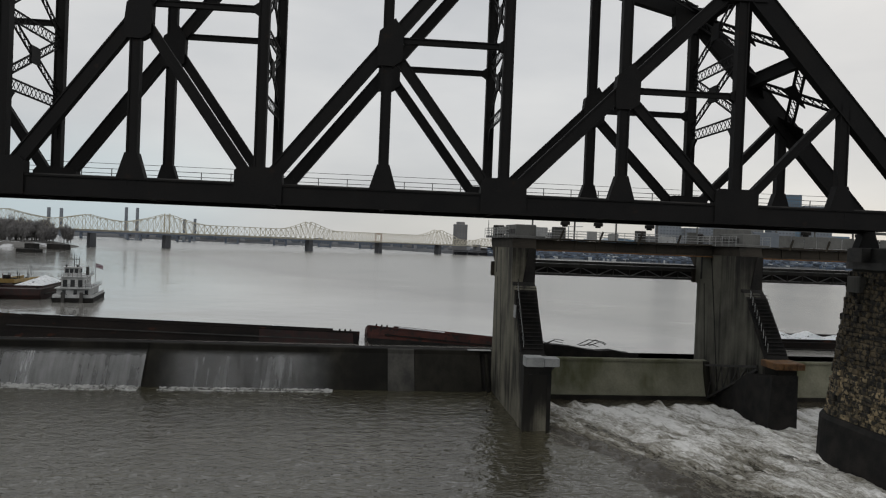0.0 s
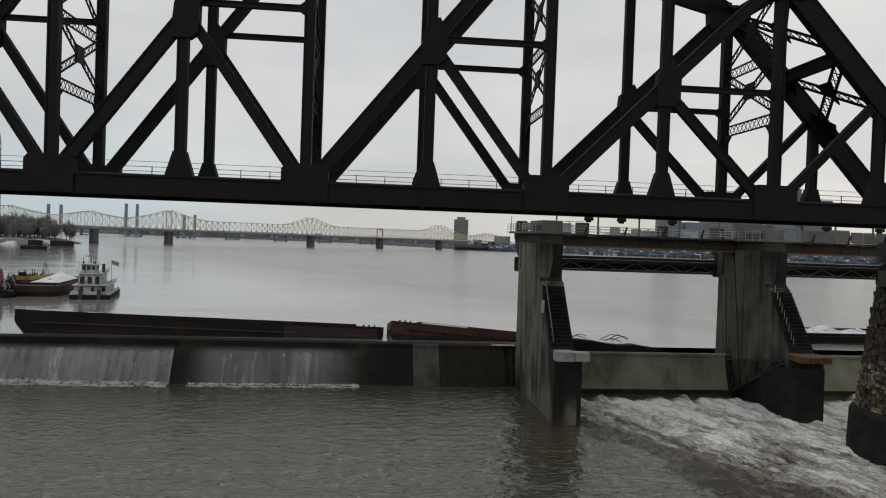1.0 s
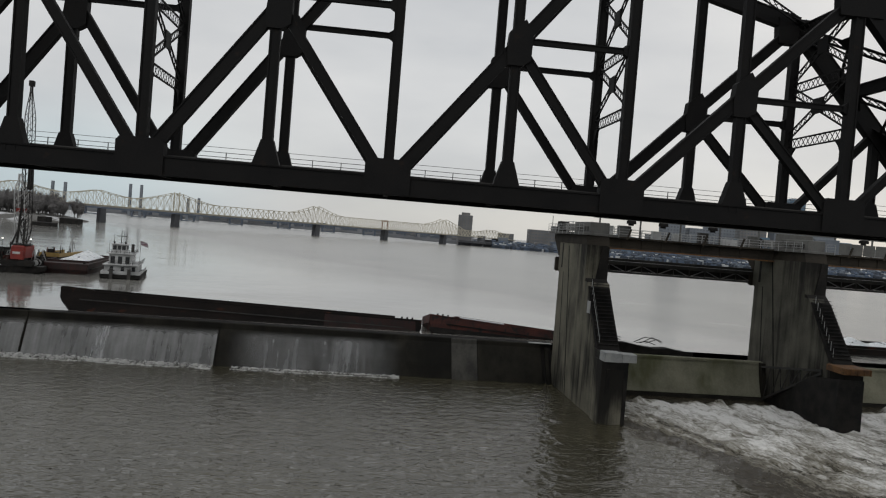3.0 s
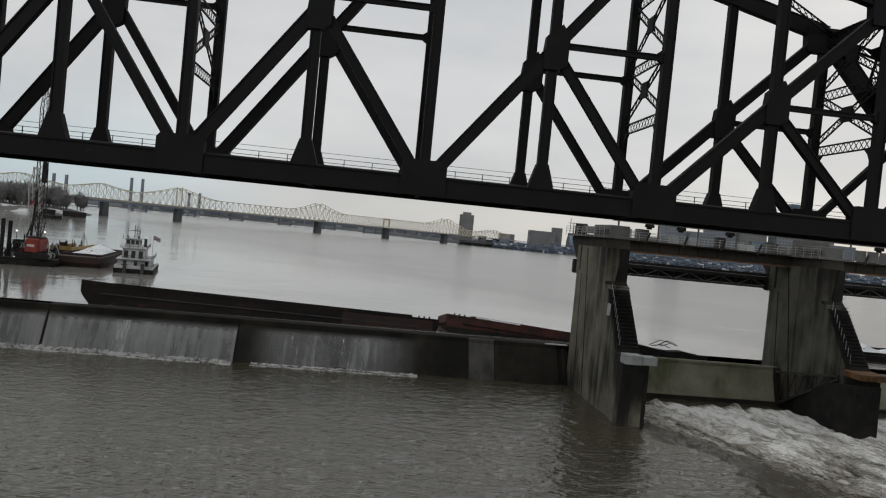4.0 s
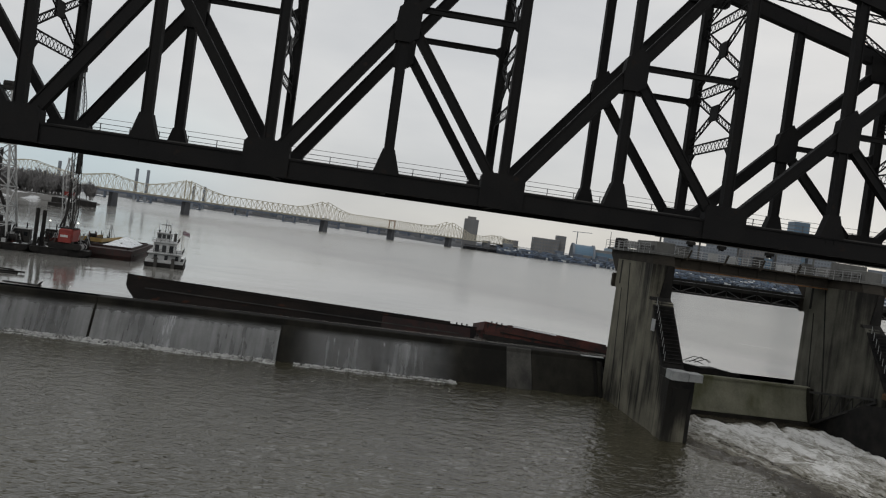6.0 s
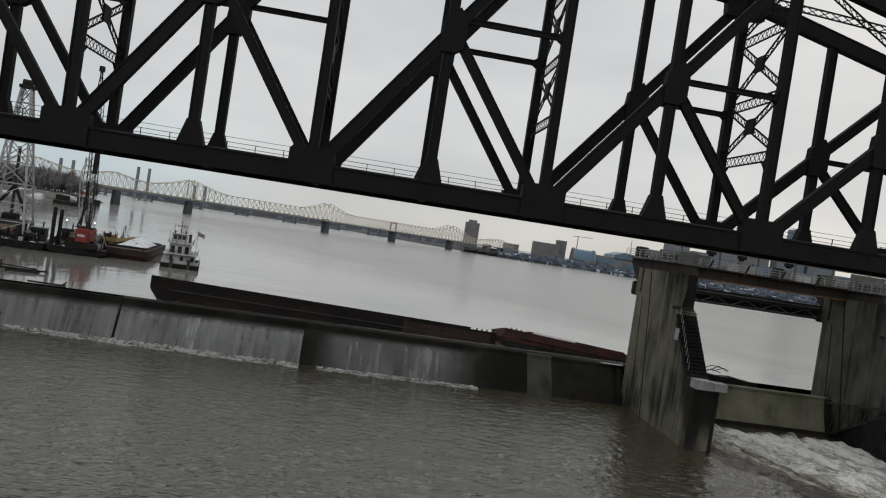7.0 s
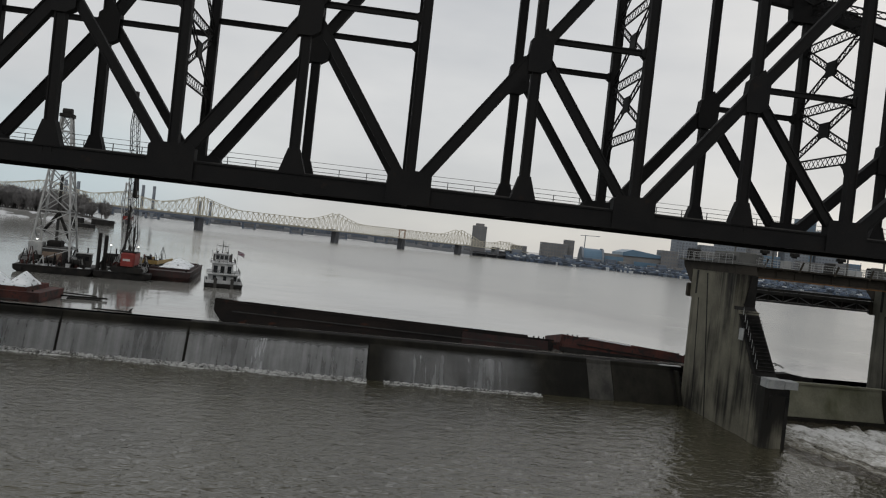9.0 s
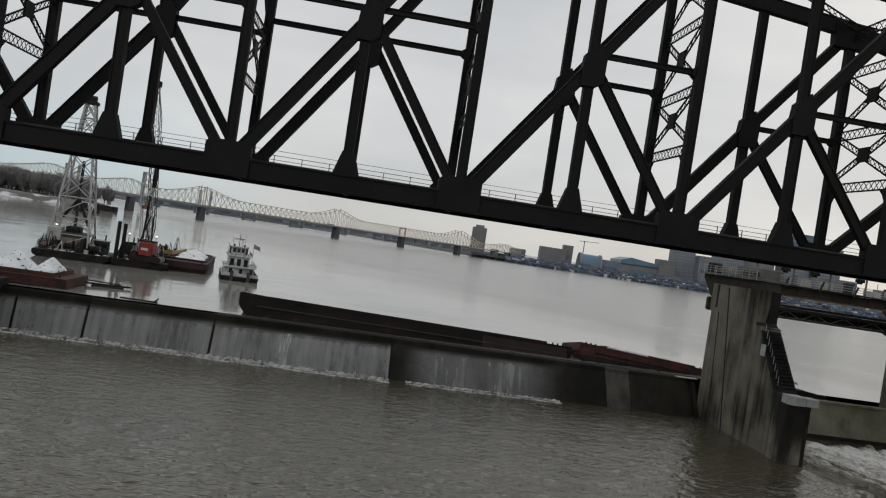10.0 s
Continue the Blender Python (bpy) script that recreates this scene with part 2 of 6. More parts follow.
pl.new(p_tc.outputs["Object"], p_sep.inputs["Vector"])
pl.new(p_tc.outputs["Object"], p_nz.inputs["Vector"])
pl.new(p_nz.outputs["Fac"], p_ma.inputs[0])
pl.new(p_sep.outputs["Y"], p_ma.inputs[2])
p_mx = pn.new("ShaderNodeMath")
p_mx.operation = "MULTIPLY_ADD"
p_mx.inputs[1].default_value = 2.0
pl.new(p_sep.outputs["X"], p_mx.inputs[0])
pl.new(p_ma.outputs[0], p_mx.inputs[2])
pl.new(p_mx.outputs[0], p_r.inputs["Value"])
pl.new(p_r.outputs["Result"], pn["Principled BSDF"].inputs["Roughness"])
M_TAIL = water("tail_water", (0.057, 0.052, 0.033), [(0.6, (0.8, 1.5, 1), 0.2), (1.9, (0.8, 1.4, 1), 0.12)], 0.03, 1.5)


# ---------------------------------------------------------------- mesh tools
class Shape:
    """Collects points and faces of one mesh."""

    def __init__(self):
        self.v, self.f = [], []

    def add(self, pts, faces):
        o = len(self.v)
        self.v += [tuple(p) for p in pts]
        self.f += [tuple(i + o for i in f) for f in faces]
        return self

    def box(self, x0, y0, z0, x1, y1, z1):
        return self.add([(x0, y0, z0), (x1, y0, z0), (x1, y1, z0), (x0, y1, z0), (x0, y0, z1), (x1, y0, z1), (x1, y1, z1), (x0, y1, z1)],
                        [(3, 2, 1, 0), (4, 5, 6, 7), (0, 1, 5, 4), (1, 2, 6, 5), (2, 3, 7, 6), (3, 0, 4, 7)])

    def slab(self, x0, y0, z0, x1, y1, z1, c=0.05):
        """A box with its upper and upright edges chamfered by c."""
        base = [(x0 + c, y0), (x1 - c, y0), (x1, y0 + c), (x1, y1 - c), (x1 - c, y1), (x0 + c, y1), (x0, y1 - c), (x0, y0 + c)]
        top = [(x0 + 2 * c, y0 + c), (x1 - 2 * c, y0 + c), (x1 - c, y0 + 2 * c), (x1 - c, y1 - 2 * c), (x1 - 2 * c, y1 - c), (x0 + 2 * c, y1 - c), (x0 + c, y1 - 2 * c), (x0 + c, y0 + 2 * c)]
        return self.loft([[(x, y, z0) for x, y in base], [(x, y, z1 - c) for x, y in base], [(x, y, z1) for x, y in top]])

    def loft(self, rings, caps=True):
        k = len(rings[0])
        pts = [p for r in rings for p in r]
        faces = [(i * k + j, i * k + (j + 1) % k, (i + 1) * k + (j + 1) % k, (i + 1) * k + j) for i in range(len(rings) - 1) for j in range(k)]
        if caps:
            faces += [tuple(range(k - 1, -1, -1)), tuple(range((len(rings) - 1) * k, len(rings) * k))]
        return self.add(pts, faces)

    def prism(self, outline, axis, a, b):
        """An outline of 2D points pushed along an axis ('x', 'y' or 'z') from a to b."""
        place = {"x": lambda p, q, h: (h, p, q), "y": lambda p, q, h: (p, h, q), "z": lambda p, q, h: (p, q, h)}[axis]
        return self.loft([[place(p, q, h) for p, q in outline] for h in (a, b)])

    def bar(self, p, q, w, h, side=(0, 1, 0)):
        """A rectangular bar from p to q: w across along side, h in the third direction."""
        p, q, s = Vector(p), Vector(q), Vector(side)
        d = (q - p).normalized()
        u = d.cross(s).normalized()
        s = u.cross(d).normalized()
        return self.loft([[c + s * a * w / 2 + u * b * h / 2 for a, b in ((-1, -1), (1, -1), (1, 1), (-1, 1))] for c in (p, q)])

    def member(self, p, q, w, h, side=(0, 1, 0), lip=0.1):
        """A riveted built-up box member: webs set back between four flange angles."""
        p, q, s = Vector(p), Vector(q), Vector(side)
        d = (q - p).normalized()
        u = d.cross(s).normalized()
        s = u.cross(d).normalized()
        t = min(0.14, h * 0.2)
        prof = [(-w / 2, -h / 2), (w / 2, -h / 2), (w / 2, -h / 2 + t), (w / 2 - lip, -h / 2 + t), (w / 2 - lip, h / 2 - t), (w / 2, h / 2 - t),
                (w / 2, h / 2), (-w / 2, h / 2), (-w / 2, h / 2 - t), (-w / 2 + lip, h / 2 - t), (-w / 2 + lip, -h / 2 + t), (-w / 2, -h / 2 + t)]
        return self.loft([[c + s * a + u * b for a, b in prof] for c in (p, q)])

    def tri_plate(self, a, b, c, thick):
        """Three-cornered plate of the given thickness."""
        a, b, c = Vector(a), Vector(b), Vector(c)
        o = (b - a).cross(c - a).normalized() * thick / 2
        return self.add([p + o for p in (a, b, c)] + [p - o for p in (a, b, c)], [(0, 1, 2), (5, 4, 3), (0, 3, 4, 1), (1, 4, 5, 2), (2, 5, 3, 0)])

    def tube(self, p, q, r, r2=None, sides=8):
        p, q = Vector(p), Vector(q)
        d = (q - p).normalized()
        a = d.orthogonal().normalized()
        b = d.cross(a)
        r2 = r if r2 is None else r2
        return self.loft([[c + (a * math.cos(t) + b * math.sin(t)) * rr for t in [2 * math.pi * i / sides for i in range(sides)]] for c, rr in ((p, r), (q, r2))])

    def lacing(self, p, q, across, n, w=0.09, t=0.03):
        """Zigzag of flat bars between two parallel edges: p to q, and the same moved by across."""
        p, q, a = Vector(p), Vector(q), Vector(across)
        side = (q - p).cross(a)
        for i in range(n):
            c0, c1 = p.lerp(q, i / n), p.lerp(q, (i + 1) / n)
            self.bar(c0, c1 + a, t, w, side)
            self.bar(c0 + a, c1, t, w, side)
        return self

    def ladder(self, p, q, across, n, edge=0.16, w=0.09):
        """A laced strut: two edge bars with double lacing between."""
        p, q, a = Vector(p), Vector(q), Vector(across)
        side = (q - p).cross(a)
        self.bar(p, q, 0.12, edge, side)
        self.bar(p + a, q + a, 0.12, edge, side)
        return self.lacing(p, q, a, n, w)

    def mesh(self, name, smooth=False):
        me = bpy.data.meshes.new(name)
        me.from_pydata(self.v, [], self.f)
        bm = bmesh.new()
        bm.from_mesh(me)
        bmesh.ops.recalc_face_normals(bm, faces=bm.faces)
        bm.to_mesh(me)
        bm.free()
        if smooth:
            me.shade_smooth()
        return me


def part(name, shape, material, parent, label="", smooth=False, at=None):
    """One mesh object under a thing or part."""
    me = shape.mesh(name, smooth) if isinstance(shape, Shape) else shape
    if not me.materials:
        me.materials.append(material)
    ob = new(name, me)
    ob.parent = parent
    if at is not None:
        ob.matrix_basis = at
    if label:
        tagged(ob, label)
    return ob


def thing(name, m, label, category, group="", kind=""):
    ob = new(name)
    ob.empty_display_size = 0.5
    ob.matrix_world = m
    return tagged(ob, label, category, group, kind)


def whole(name, shape, material, m, label, category, group="", kind="", smooth=False):
    """A thing that is one mesh."""
    me = shape.mesh(name, smooth)
    me.materials.append(material)
    ob = new(name, me)
    ob.matrix_world = m
    return tagged(ob, label, category, group, kind)


I4 = Matrix.Identity(4)
RIVER = pose(8.5, 118.5, 0, 0, 0, 7.3)      # dam axes: x along the crest, y upstream
BRIDGE = pose(-5.69, 67.19, 0, 0, 0, 4.72)     # bridge axes: x along the track, y from the near to the far truss
POOL = 6.0
SUB = 11.011                                  # half a main panel

# ---------------------------------------------------------------- water, ground
def grid(x0, x1, nx, y0, y1, ny, z):
    s = Shape()
    pts = [(x0 + (x1 - x0) * i / nx, y0 + (y1 - y0) * j / ny, z(x0 + (x1 - x0) * i / nx, y0 + (y1 - y0) * j / ny)) for j in range(ny + 1) for i in range(nx + 1)]
    return s.add(pts, [(j * (nx + 1) + i, j * (nx + 1) + i + 1, (j + 1) * (nx + 1) + i + 1, (j + 1) * (nx + 1) + i) for j in range(ny) for i in range(nx)])


def ripple(x, y):
    """Height of the wind ripples on the tail water."""
    patch = 0.55 + 0.75 * max(-0.5, noise.noise((x * 0.018, y * 0.022, 3))) + 0.45 * math.exp(-((x + 12) / 26) ** 2 - ((y + 30) / 22) ** 2)
    near = max(0.0, min(1.0, (x + 260) / 60, (75 - x) / 20, (y + 128) / 25))
    h = 0.14 * noise.noise((x * 0.16, y * 0.24, 0)) + 0.13 * (1 - 2 * abs(noise.noise((x * 0.36, y * 0.52, 4)))) + 0.09 * (1 - 2 * abs(noise.noise((x * 0.8, y * 1.15, 8)))) + 0.05 * noise.noise((x * 1.5, y * 2.2, 9))
    race = max(0.0, min(1.0, (x - 1.5) / 6, (-20 - y) / 6))      # current lines beside the foam
    if race:
        p, q = x * 0.85 + y * 0.53, y * 0.85 - x * 0.53
        h += race * (0.22 * (0.5 - abs(noise.noise((p * 0.55, q * 0.16, 21)))) + 0.12 * (0.5 - abs(noise.noise((p * 1.3, q * 0.4, 22)))))
    return h * patch * near - 0.06


whole("tail_water", grid(-170, 75, 800, -125, 3, 440, ripple), M_TAIL, RIVER, "dark brown rippled river water below the dam", "water", kind="structure", smooth=True)
whole("outer_water", grid(-900, 700, 1, -900, 4, 1, lambda x, y: -0.5), M_TAIL, RIVER, "dark brown river water further off", "water", kind="structure")
whole("upper_pool", grid(-2500, 2500, 1, 3.0, 4200, 1, lambda x, y: POOL), M_POOL, RIVER, "calm pale grey river pool above the dam", "water", kind="structure")
whole("river_bed", grid(-3000, 3000, 1, -600, 4300, 1, lambda x, y: -3), M_BANK, RIVER, "muddy river bed and ground", "ground", kind="structure")

# ---------------------------------------------------------------- railway truss bridge
ZB = 27.28                                   # axis of the bottom chord
RISE = {5: 0, 3: 21.9, 1: 27.3, -1: 29.6, -3: 31.4, -5: 32.3, -7: 32.3, -9: 31.4, -11: 29.6, -13: 27.3, -15: 21.9, -17: 0}
ENDS = {5: 53.2, 4: 43.4, -16: -176.6, -17: -186.8}


def along(k):
    """Place of node k along the bridge; the end panels are shorter."""
    return ENDS.get(k, k * SUB)


WIDE = 11.0


def truss(bridge, v):
    top = lambda k: (along(k), v, ZB + RISE[k])
    low = lambda k: (along(k), v, ZB)
    for k in range(-17, 5):
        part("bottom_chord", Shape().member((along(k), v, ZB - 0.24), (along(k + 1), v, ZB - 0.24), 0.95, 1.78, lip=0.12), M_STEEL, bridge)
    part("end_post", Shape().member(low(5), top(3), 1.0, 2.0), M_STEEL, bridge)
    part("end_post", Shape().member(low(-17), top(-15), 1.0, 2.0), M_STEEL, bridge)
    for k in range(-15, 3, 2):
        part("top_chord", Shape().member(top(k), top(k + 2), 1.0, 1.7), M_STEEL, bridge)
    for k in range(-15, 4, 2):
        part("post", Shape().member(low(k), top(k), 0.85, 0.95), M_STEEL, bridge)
        x = along(k)
        part("gusset_plate", Shape().prism([(x - 2.1, ZB - 1.12), (x + 2.1, ZB - 1.12), (x + 2.1, ZB + 1.75), (x + 1.75, ZB + 2.15), (x - 1.75, ZB + 2.15), (x - 2.1, ZB + 1.75)], "y", v - 0.56, v + 0.56), M_STEEL, bridge)
        t = RISE[k] + ZB
        part("gusset_plate", Shape().prism([(along(k) - 2.2, t - 2.2), (along(k) + 2.2, t - 2.2), (along(k) + 2.4, t + 0.6), (along(k) - 2.4, t + 0.6)], "y", v - 0.56, v + 0.56), M_STEEL, bridge)
    for k in range(-16, 5, 2):
        ends = k in (4, -16)
        left_half = k < -6
        a, b = (k + 1, k - 1) if left_half else (k - 1, k + 1)
        if ends:
            mid = RISE[3] / 2 + ZB
            other = k - 1 if k == 4 else k + 1
            part("sub_strut", Shape().member((along(k), v, mid), low(other), 0.7, 0.8), M_STEEL, bridge)
            ztop = mid
        else:
            mid = {-4: 42.8, -6: 42.0}.get(k, ZB + RISE[b] / 2 + 0.1)
            lean = {0: (0.1, -0.6), 2: (-0.4, -0.6), -2: (0.6, 0.0), -4: (1.2, 0.2), -6: (1.2, 0.0)}.get(k, (0.2, 0.0))
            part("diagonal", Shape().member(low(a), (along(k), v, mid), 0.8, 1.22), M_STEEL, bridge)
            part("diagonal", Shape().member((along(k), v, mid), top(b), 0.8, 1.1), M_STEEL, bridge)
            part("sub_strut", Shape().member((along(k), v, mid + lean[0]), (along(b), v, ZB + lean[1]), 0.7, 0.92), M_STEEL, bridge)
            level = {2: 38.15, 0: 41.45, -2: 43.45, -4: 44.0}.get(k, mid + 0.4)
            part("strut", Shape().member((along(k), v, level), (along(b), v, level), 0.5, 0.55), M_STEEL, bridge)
            if k in (-4, -6, -8):
                part("strut", Shape().member((along(k), v, level - 0.1), (along(a), v, level - 0.1), 0.5, 0.55), M_STEEL, bridge)
            part("strut_end", Shape().prism([(along(b), level - 0.9), (along(b), level + 0.9), (along(b) - 0.9 * (1 if b > k else -1), level + 0.28), (along(b) - 0.9 * (1 if b > k else -1), level - 0.28)], "y", v - 0.3, v + 0.3), M_STEEL, bridge)
            ztop = ZB + (RISE[a] + RISE[b]) / 2
        part("hanger", Shape().member((along(k), v, ZB), (along(k), v, ztop), 0.8, 0.95), M_STEEL, bridge)
        x = along(k)
        part("gusset_plate", Shape().prism([(x - 1.25, ZB + 0.6), (x + 1.25, ZB + 0.6), (x + 0.55, ZB + 2.9), (x - 0.55, ZB + 2.9)], "y", v - 0.5, v + 0.5), M_STEEL, bridge)
        d = 1 if not left_half else -1
        if not ends:
            part("gusset_plate", Shape().prism([(x - 0.85 * d, mid - 2.0), (x + 0.55 * d, mid - 2.0), (x + 1.35 * d, mid - 1.5), (x + 1.4 * d, mid + 1.1), (x + 0.62 * d, mid + 2.3), (x - 0.78 * d, mid + 1.1), (x - 0.95 * d, mid - 0.6)], "y", v - 0.53, v + 0.53), M_STEEL, bridge)


def sway(bridge, k):
    """Laced struts and crossed laced braces between the two posts at node k."""
    x, t = along(k), ZB + RISE[k]
    levels = [z for z in (35.4, 41.5, 48.7) if z < t - 3] + [t - 1.2]
    for z in levels:
        part("sway_strut", Shape().ladder((x, 0.4, z), (x, WIDE - 0.4, z), (0, 0, 1.0), 12), M_STEEL, bridge)
    for z0, z1 in zip(levels, levels[1:]):
        for y0, y1 in ((0.4, WIDE - 0.4), (WIDE - 0.4, 0.4)):
            part("sway_brace", Shape().ladder((x, y0, z0 + 1.0), (x, y1, z1), (0, 0, 0.75), 12), M_STEEL, bridge)
        part("sway_plate", Shape().prism([(WIDE / 2 + a, (z0 + z1) / 2 + 0.6 + b) for a, b in ((-0.9, -0.4), (0.9, -0.4), (0.9, 1.2), (-0.9, 1.2))], "x", x - 0.1, x + 0.1), M_STEEL, bridge)
    for y, s in ((0.4, 1), (WIDE - 0.4, -1)):
        part("knee_brace", Shape().prism([(y, 35.4), (y + s * 1.6, 35.45), (y + s * 0.9, 34.8), (y + s * 0.35, 33.8), (y, 32.2)], "x", x - 0.12, x + 0.12), M_STEEL, bridge)


def build_bridge():
    bridge = thing("railway_bridge", BRIDGE, "black riveted steel through-truss railway bridge on stone piers", "bridge")
    truss(bridge, 0.0)
    truss(bridge, WIDE)
    for k in range(-15, 4, 2):
        sway(bridge, k)
    for k in range(-17, 6):
        part("floor_beam", Shape().member((along(k), 0.5, ZB - 0.1), (along(k), WIDE - 0.5, ZB - 0.1), 0.5, 1.7, (1, 0, 0)), M_STEEL, bridge)
    for y in (2.2, 3.9, 7.1, 8.8):
        part("stringer", Shape().member((along(-17), y, ZB + 0.2), (along(5), y, ZB + 0.2), 0.35, 0.9), M_STEEL, bridge)
    part("deck", Shape().box(along(-17), 1.0, ZB + 0.66, along(5), WIDE - 1.0, ZB + 0.86), M_DARK, bridge, "dark timber track deck")
    # upper lateral bracing
    for k in range(-15, 3, 2):
        a, b = ZB + RISE[k], ZB + RISE[k + 2]
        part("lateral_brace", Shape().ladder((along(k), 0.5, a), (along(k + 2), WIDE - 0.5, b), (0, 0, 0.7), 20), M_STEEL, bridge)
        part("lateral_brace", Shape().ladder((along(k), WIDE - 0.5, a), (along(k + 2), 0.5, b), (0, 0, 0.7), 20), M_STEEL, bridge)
    # sloping portal between the end posts
    for s0, s1 in ((5, 3), (-17, -15)):
        at = lambda f, y: (along(s0) + (along(s1) - along(s0)) * f, y, ZB + RISE[3] * f)
        deep = Vector(at(0.05, 0)) - Vector(at(0, 0))
        for f in (0.68, 0.97):
            part("portal_beam", Shape().member(at(f, 0.4), at(f, WIDE - 0.4), 0.7, 1.3, (1, 0, 0)), M_STEEL, bridge)
        for f0, f1 in ((0.70, 0.95), (0.44, 0.66)):
            for y0, y1 in ((0.4, WIDE - 0.4), (WIDE - 0.4, 0.4)):
                part("portal_brace", Shape().ladder(at(f0, y0), at(f1, y1), deep * 0.75, 11, 0.3, 0.13), M_STEEL, bridge)
            part("centre_plate", Shape().tri_plate(at((f0 + f1) / 2 - 0.035, WIDE / 2), at((f0 + f1) / 2 + 0.06, WIDE / 2 - 1.3), at((f0 + f1) / 2 + 0.06, WIDE / 2 + 1.3), 0.14), M_STEEL, bridge)
        for y, d in ((0.4, 1), (WIDE - 0.4, -1)):
            for f in (0.44, 0.68, 0.96):
                part("gusset_plate", Shape().tri_plate(at(f - 0.08, y), at(f + 0.08, y), at(f, y + d * 2.2), 0.16), M_STEEL, bridge)
    # walkway and hand rail outside the far truss
    y = WIDE + 1.6
    part("walkway", Shape().box(along(-17), WIDE + 0.5, ZB + 0.9, along(5), WIDE + 1.75, ZB + 1.0), M_DARK, bridge, "narrow steel walkway")
    for z in (28.72, 29.2, 29.68):
        part("hand_rail", Shape().bar((along(-17), y, z), (along(5), y, z), 0.05, 0.06), M_RAIL, bridge, "thin galvanised hand rail")
    part("safety_wire", Shape().bar((along(-17), y, 30.22), (along(5), y, 30.22), 0.04, 0.045), M_RAIL, bridge, "thin taut safety wire")
    post = Shape().box(-0.04, -0.04, 0, 0.04, 0.04, 1.45).mesh("rail_post")
    n = int((along(5) - along(-17)) / 3.05)
    for i in range(n + 1):
        part("rail_post", post, M_RAIL, bridge, at=Matrix.Translation((along(-17) + i * 3.05, y, ZB + 1.0)))
    return bridge


build_bridge()


# ---------------------------------------------------------------- more materials
def streaks(name, colour, low, high, fine, rough=0.5, bump=0.3, axes=(1, 1, 0.06), fades=(), rise=None):
    """Broken white water: a pale body that thins out to nothing along stretched noise."""
    m = mat(name, tuple(c * 0.8 for c in colour), colour, rough, 0, 0.5, 3, bump)
    n, l = m.node_tree.nodes, m.node_tree.links
    tc, mp = n.new("ShaderNodeTexCoord"), n.new("ShaderNodeMapping")
    mp.inputs["Scale"].default_value = axes
    t, u = n.new("ShaderNodeTexNoise"), n.new("ShaderNodeTexNoise")
    t.inputs["Scale"].default_value, t.inputs["Detail"].default_value = fine, 6
    u.inputs["Scale"].default_value, u.inputs["Detail"].default_value = fine * 0.13, 3
    sm, r = n.new("ShaderNodeMath"), n.new("ShaderNodeMapRange")
    sm.operation = "ADD"
    r.inputs["From Min"].default_value, r.inputs["From Max"].default_value = low, high
    l.new(tc.outputs["Object"], mp.inputs["Vector"])
    l.new(mp.outputs["Vector"], t.inputs["Vector"])
    l.new(mp.outputs["Vector"], u.inputs["Vector"])
    l.new(t.outputs["Fac"], sm.inputs[0])
    l.new(u.outputs["Fac"], sm.inputs[1])
    l.new(sm.outputs[0], r.inputs["Value"])
    alpha = r.outputs["Result"]
    for axis, x0, x1 in [("X", p, q) for p, q in fades] + ([("Z", *rise)] if rise else []):
        sx, fr, ml = n.new("ShaderNodeSeparateXYZ"), n.new("ShaderNodeMapRange"), n.new("ShaderNodeMath")
        fr.interpolation_type = "SMOOTHSTEP"
        fr.inputs["From Min"].default_value, fr.inputs["From Max"].default_value = x0, x1
        ml.operation = "MULTIPLY"
        l.new(tc.outputs["Object"], sx.inputs["Vector"])
        l.new(sx.outputs[axis], fr.inputs["Value"])
        l.new(fr.outputs["Result"], ml.inputs[0])
        l.new(alpha, ml.inputs[1])
        alpha = ml.outputs[0]
    l.new(alpha, n["Principled BSDF"].inputs["Alpha"])
    return m


M_SHEET = streaks("falling_water_sheet", (0.34, 0.343, 0.343), 0.36, 1.42, 1.1, axes=(1, 0.2, 0.02), rise=(5.3, 4.0))
M_THIN = streaks("thin_falling_water", (0.34, 0.343, 0.343), 0.52, 1.55, 1.1, axes=(1, 0.2, 0.02), fades=((-52.0, -45.0), (-24.0, -32.0)), rise=(5.4, 4.2))
M_JET = streaks("falling_white_jet", (0.6, 0.61, 0.62), 0.85, 1.4, 5.0, axes=(1, 0.2, 0.05))
M_FROTH = streaks("white_froth", (0.50, 0.50, 0.485), 0.72, 1.12, 2.6, 0.6, 0.6, (1, 1.6, 1))


